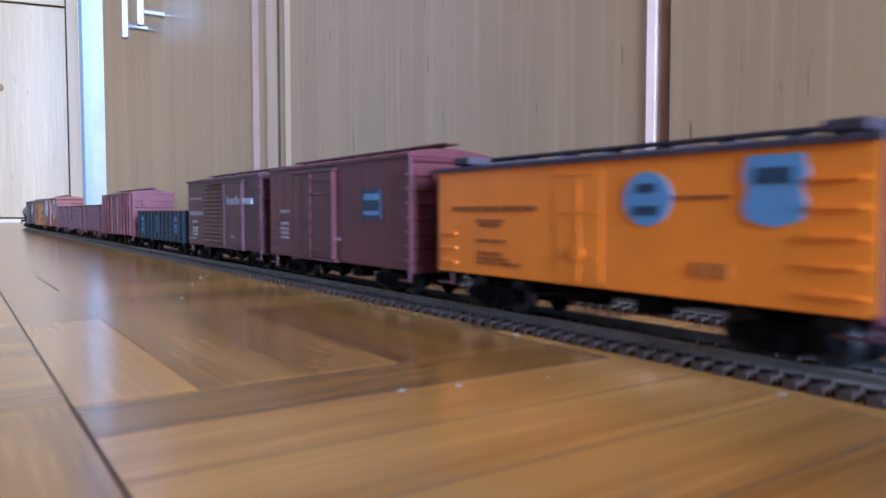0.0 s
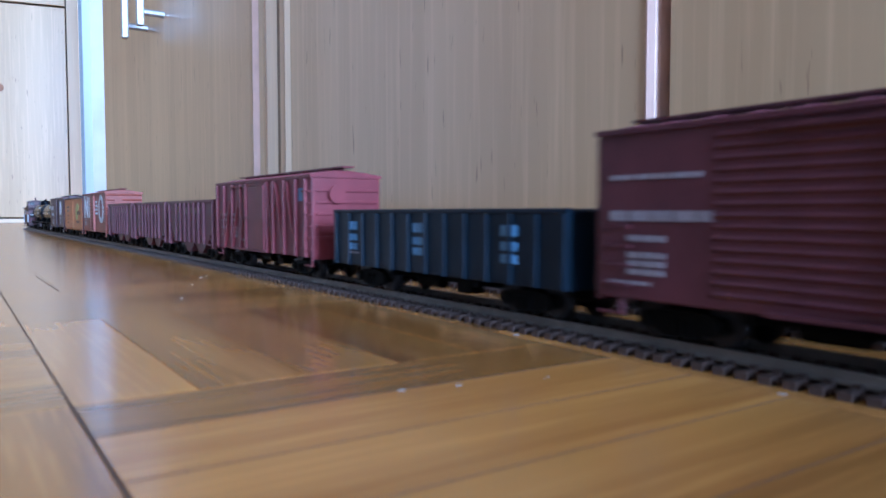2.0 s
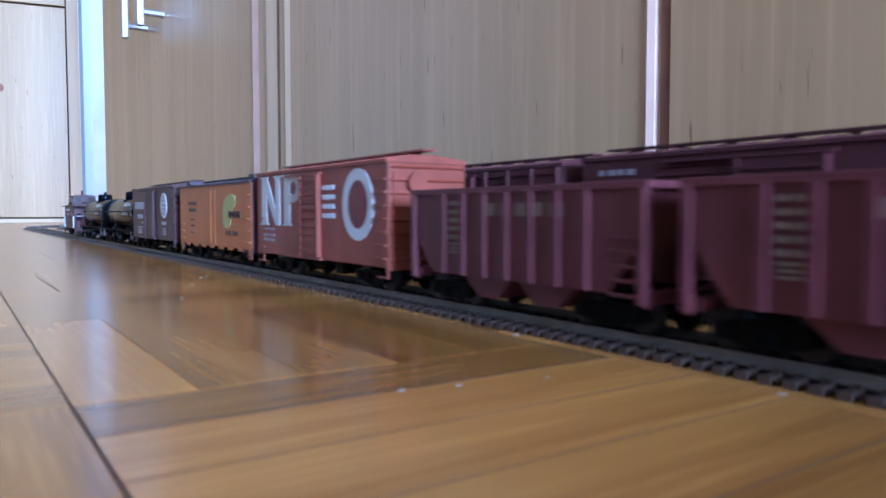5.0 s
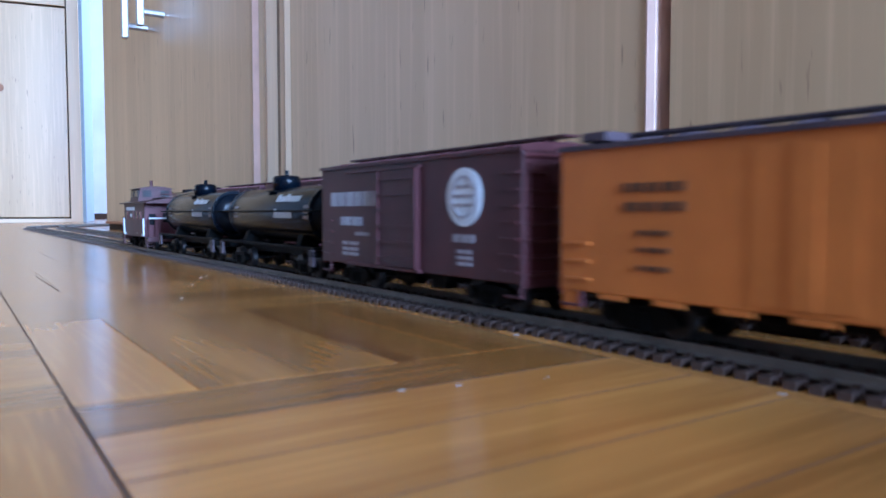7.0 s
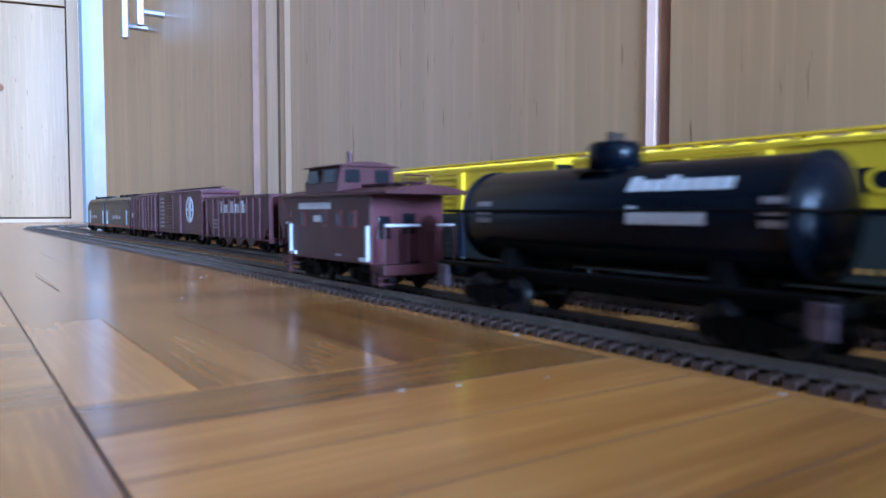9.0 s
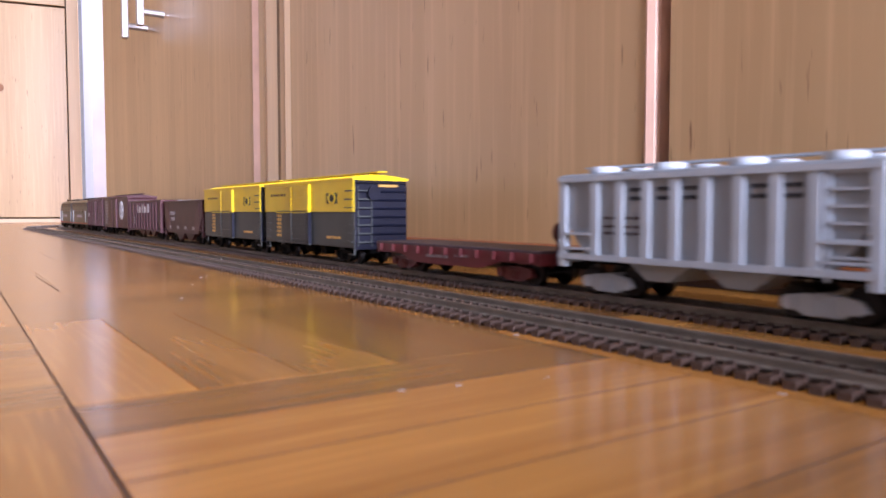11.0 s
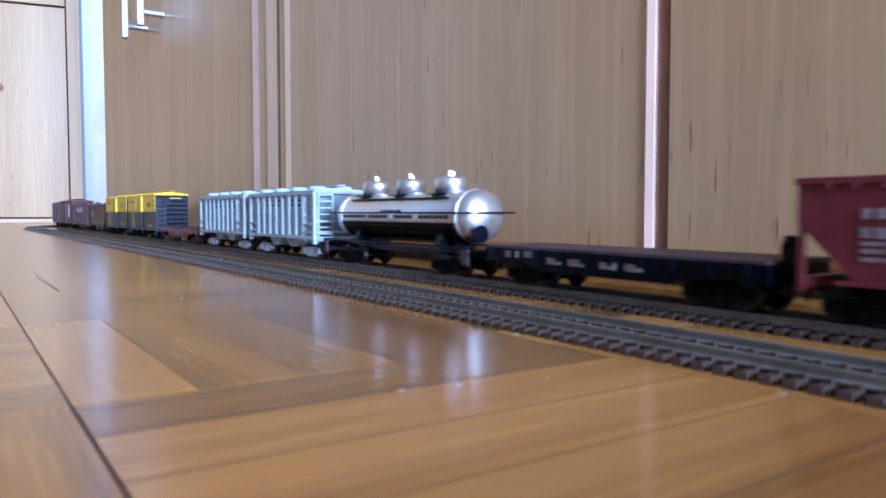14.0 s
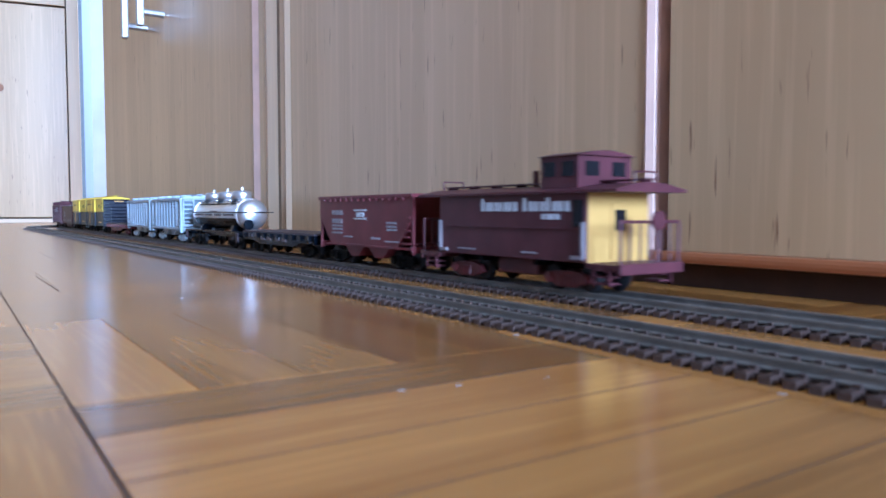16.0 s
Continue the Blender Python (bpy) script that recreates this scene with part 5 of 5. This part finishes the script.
def rail_line(which, off):
    """One rail as a swept section along the straight and round the bend."""
    pts = [-3.4, -2.0, -1.0, 0.0, 0.5, 1.0, 1.4, BEND_Y]
    r = RADIUS[which]
    pts += [BEND_Y + r * math.pi * k / 40 for k in range(1, 41)] + [BEND_Y + r * math.pi + 2.0]
    sec = [(-0.0013, 0.0018), (0.0013, 0.0018), (0.0013, 0.0023), (0.0005, 0.0026), (0.0005, 0.0036), (0.0007, 0.0038), (0.0007, 0.0046),
           (-0.0007, 0.0046), (-0.0007, 0.0038), (-0.0005, 0.0036), (-0.0005, 0.0026), (-0.0013, 0.0023)]
    bm = bmesh.new()
    rings = []
    for s in pts:
        p, a = along(which, s)
        rings.append([bm.verts.new((p.x + (off + q) * math.cos(a), p.y + (off + q) * math.sin(a), z)) for q, z in sec])
    for p, q in zip(rings, rings[1:]):
        for i in range(len(sec)):
            bm.faces.new((p[i], p[(i + 1) % len(sec)], q[(i + 1) % len(sec)], q[i]))
    bm.faces.new(rings[0]), bm.faces.new(rings[-1])
    bmesh.ops.recalc_face_normals(bm, faces=bm.faces)
    return bm


def tie_bm():
    bm = bmesh.new()
    bm_box(bm, 0, 0, 0.0008, 0.0305, 0.0029, 0.0016)
    bm_box(bm, 0, 0, 0.0016, 0.0295, 0.0022, 0.0005)
    for x in (-0.0102, -0.0064, 0.0064, 0.0102):
        bm_box(bm, x, 0, 0.0022, 0.0013, 0.0016, 0.0008)
    return bm


def tracks():
    step = 0.0055
    for which, lab in (("near", "brown plastic sleepers under dull model railway rails"), ("far", "second model railway track beside the cabinets")):
        ob = tagged(new("model_track"), lab, "railway track", "parallel model tracks")
        for off in (-0.00825, 0.00825):
            part("rail", rail_line(which, off), M["rail"], ob, "thin dull nickel rail")
        for x in (-0.0115, -0.0050, 0.0050, 0.0115):
            part("web", span(TRACK_X[which] + x - 0.0006, TRACK_X[which] + x + 0.0006, -3.4, BEND_Y, 0.0004, 0.0013), M["tie"], ob)
        me = mesh_of("sleeper", tie_bm(), M["tie"])
        total = int((3.4 + BEND_Y + RADIUS[which] * math.pi + 1.5) / step)
        source = bpy.data.meshes.new("tie")
        b = tie_bm()
        b.to_mesh(source)
        b.free()
        vs, fs = np.array([v.co[:] for v in source.vertices]), [tuple(f.vertices) for f in source.polygons]
        verts, faces = [], []
        for i in range(total):
            s = -3.4 + i * step
            p, a = along(which, s)
            if -0.03 < s < 1.49:
                share("sleeper", me, ob, pose(p.x, p.y, 0, 0, 0, math.degrees(a)))
                continue
            base = len(verts)
            ca, sa = math.cos(a), math.sin(a)
            verts += [(p.x + v[0] * ca - v[1] * sa, p.y + v[0] * sa + v[1] * ca, v[2]) for v in vs]
            faces += [tuple(base + k for k in f) for f in fs]
        bpy.data.meshes.remove(source)
        me = bpy.data.meshes.new("sleepers")
        me.from_pydata(verts, [], faces)
        me.materials.append(M["tie"])
        far = new("sleepers", me)
        far.parent = ob
        tagged(far, "", "", "", "stuff")
        if which == "near":
            for y in (0.52,):
                for off in (-0.00825, 0.00825):
                    part("rail_joiner", span(TRACK_X[which] + off - 0.0012, TRACK_X[which] + off + 0.0012, y - 0.006, y + 0.006, 0.0022, 0.0038, 0.0003), M["rail"], ob, "metal rail joiner")


def strip_verts(x0, x1, y0, y1, z):
    g, b = 0.00013, 0.00004
    x0, x1, y0, y1 = x0 + g, x1 - g, y0 + g, y1 - g
    return [(x0, y0, -0.0014), (x1, y0, -0.0014), (x1, y1, -0.0014), (x0, y1, -0.0014), (x0, y0, z - b), (x1, y0, z - b), (x1, y1, z - b), (x0, y1, z - b),
            (x0 + b, y0 + b, z), (x1 - b, y0 + b, z), (x1 - b, y1 - b, z), (x0 + b, y1 - b, z)]


STRIP_FACES = [(0, 1, 5, 4), (1, 2, 6, 5), (2, 3, 7, 6), (3, 0, 4, 7), (4, 5, 9, 8), (5, 6, 10, 9), (6, 7, 11, 10), (7, 4, 8, 11), (8, 9, 10, 11)]


def parquet():
    """Mosaic parquet: square blocks of five strips, their direction changing like a basket weave."""
    B, OX, OY, SKEW = 0.1175, 0.0201, 0.150, -0.6
    lay = Matrix.Translation((OX, 0.226, 0)) @ pose(0, 0, 0, 0, 0, SKEW) @ Matrix.Translation((-OX, -0.226, 0))
    floor = bpy.data.objects["floor"]
    w = B / 5
    single = {}
    for d in "xy":
        me = bpy.data.meshes.new("parquet_strip")
        me.from_pydata(strip_verts(-w / 2, w / 2, -B / 2, B / 2, 0.0) if d == "y" else strip_verts(-B / 2, B / 2, -w / 2, w / 2, 0.0), [], STRIP_FACES)
        me.materials.append(M["parquet_" + d])
        single[d] = me
    bulk = {"x": ([], []), "y": ([], [])}
    rnd = random.Random(5)
    for i in range(-27, 19):
        for j in range(-50, 33):
            bx, by = OX + i * B, OY + j * B
            d = "y" if (i + j) % 2 == 0 else "x"
            for k in range(5):
                x0, x1, y0, y1 = (bx + k * w, bx + (k + 1) * w, by, by + B) if d == "y" else (bx, bx + B, by + k * w, by + (k + 1) * w)
                z = rnd.uniform(-0.00003, 0.0)
                if -2 <= i <= 2 and -1 <= j <= 9:
                    share("parquet_strip", single[d], floor, lay @ Matrix.Translation(((x0 + x1) / 2, (y0 + y1) / 2, z)))
                else:
                    v, f = bulk[d]
                    n0 = len(v)
                    v += [(lay @ Vector(p))[:] for p in strip_verts(x0, x1, y0, y1, z)]
                    f += [tuple(n0 + q for q in face) for face in STRIP_FACES]
    for y0, y1, wide in ((-0.05, OY, 0.0008), (OY, 0.50, 0.0005)):
        seam = part("seam", span(OX - wide / 2, OX + wide / 2, y0, y1, -0.0010, 0.00004), M["subfloor"], floor, "dark open seam between parquet blocks")
        seam.matrix_basis = lay
    for j in (1, 2, 3, 4):
        seam = part("seam", span(OX, OX + B, OY - j * B / 5 - 0.00012, OY - j * B / 5 + 0.00012, -0.0010, 0.00003), M["subfloor"], floor, "thin dark joint between strips")
        seam.matrix_basis = lay
    part("seam", span(0.0438, 0.0443, 0.372, 0.47, -0.0010, 0.00004), M["subfloor"], floor, "short dark seam between strips")
    for d, (v, f) in bulk.items():
        me = bpy.data.meshes.new("parquet_strips")
        me.from_pydata(v, [], f)
        me.materials.append(M["parquet_" + d])
        ob = new("parquet_strips", me)
        ob.parent = floor
        tagged(ob, "", "", "", "stuff")


def fluff():
    """Bits of white dust on the floor."""
    rnd = random.Random(3)
    for x, y, r in ((0.1375, 0.163, 0.0011), (0.1076, 0.1166, 0.0008), (0.0875, 0.1218, 0.0008), (0.0754, 0.1245, 0.0009), (0.1355, 0.080, 0.0008), (0.1165, 0.4011, 0.0014), (0.082, 0.3099, 0.0012),
                    (0.1019, 0.3667, 0.0011), (0.1221, 0.4097, 0.0014), (0.186, 0.378, 0.0012)):
        bm = bmesh.new()
        for k in range(5):
            bmesh.ops.create_icosphere(bm, subdivisions=1, radius=r * rnd.uniform(0.2, 0.42), matrix=Matrix.Translation((rnd.uniform(-r, r) * 0.7, rnd.uniform(-r, r) * 0.7, r * 0.2)) @ Matrix.Diagonal((1, 1, 0.3, 1)))
        ob = new("dust_fluff", mesh_of("dust_fluff", bm, M["dust"]))
        ob.location = (x, y, 0.0001)
        tagged(ob, "tiny white dust fluff lying on the parquet", "dust", "dust on the floor")


tracks()
parquet()
fluff()


def travel(which, t):
    """How far a train has gone along its track since the start."""
    return -(0.185 * t + 0.00035 * t * t) if which == "near" else 0.16338 * t - 0.00023 * t * t


def motions():
    for ob, which, s, base in CARS:
        walk(ob, [(k * 0.5, car_pose(which, s + travel(which, k * 0.5), base)) for k in range(33)])
    # the wheels roll: 5.5 mm is their running radius
    for ob, which, a in WHEELS:
        walk(ob, [(k / FPS, pose(0, a, 0.0055, -math.degrees(travel(which, k / FPS) / 0.0055))) for k in range(16 * FPS + 1)])


motions()
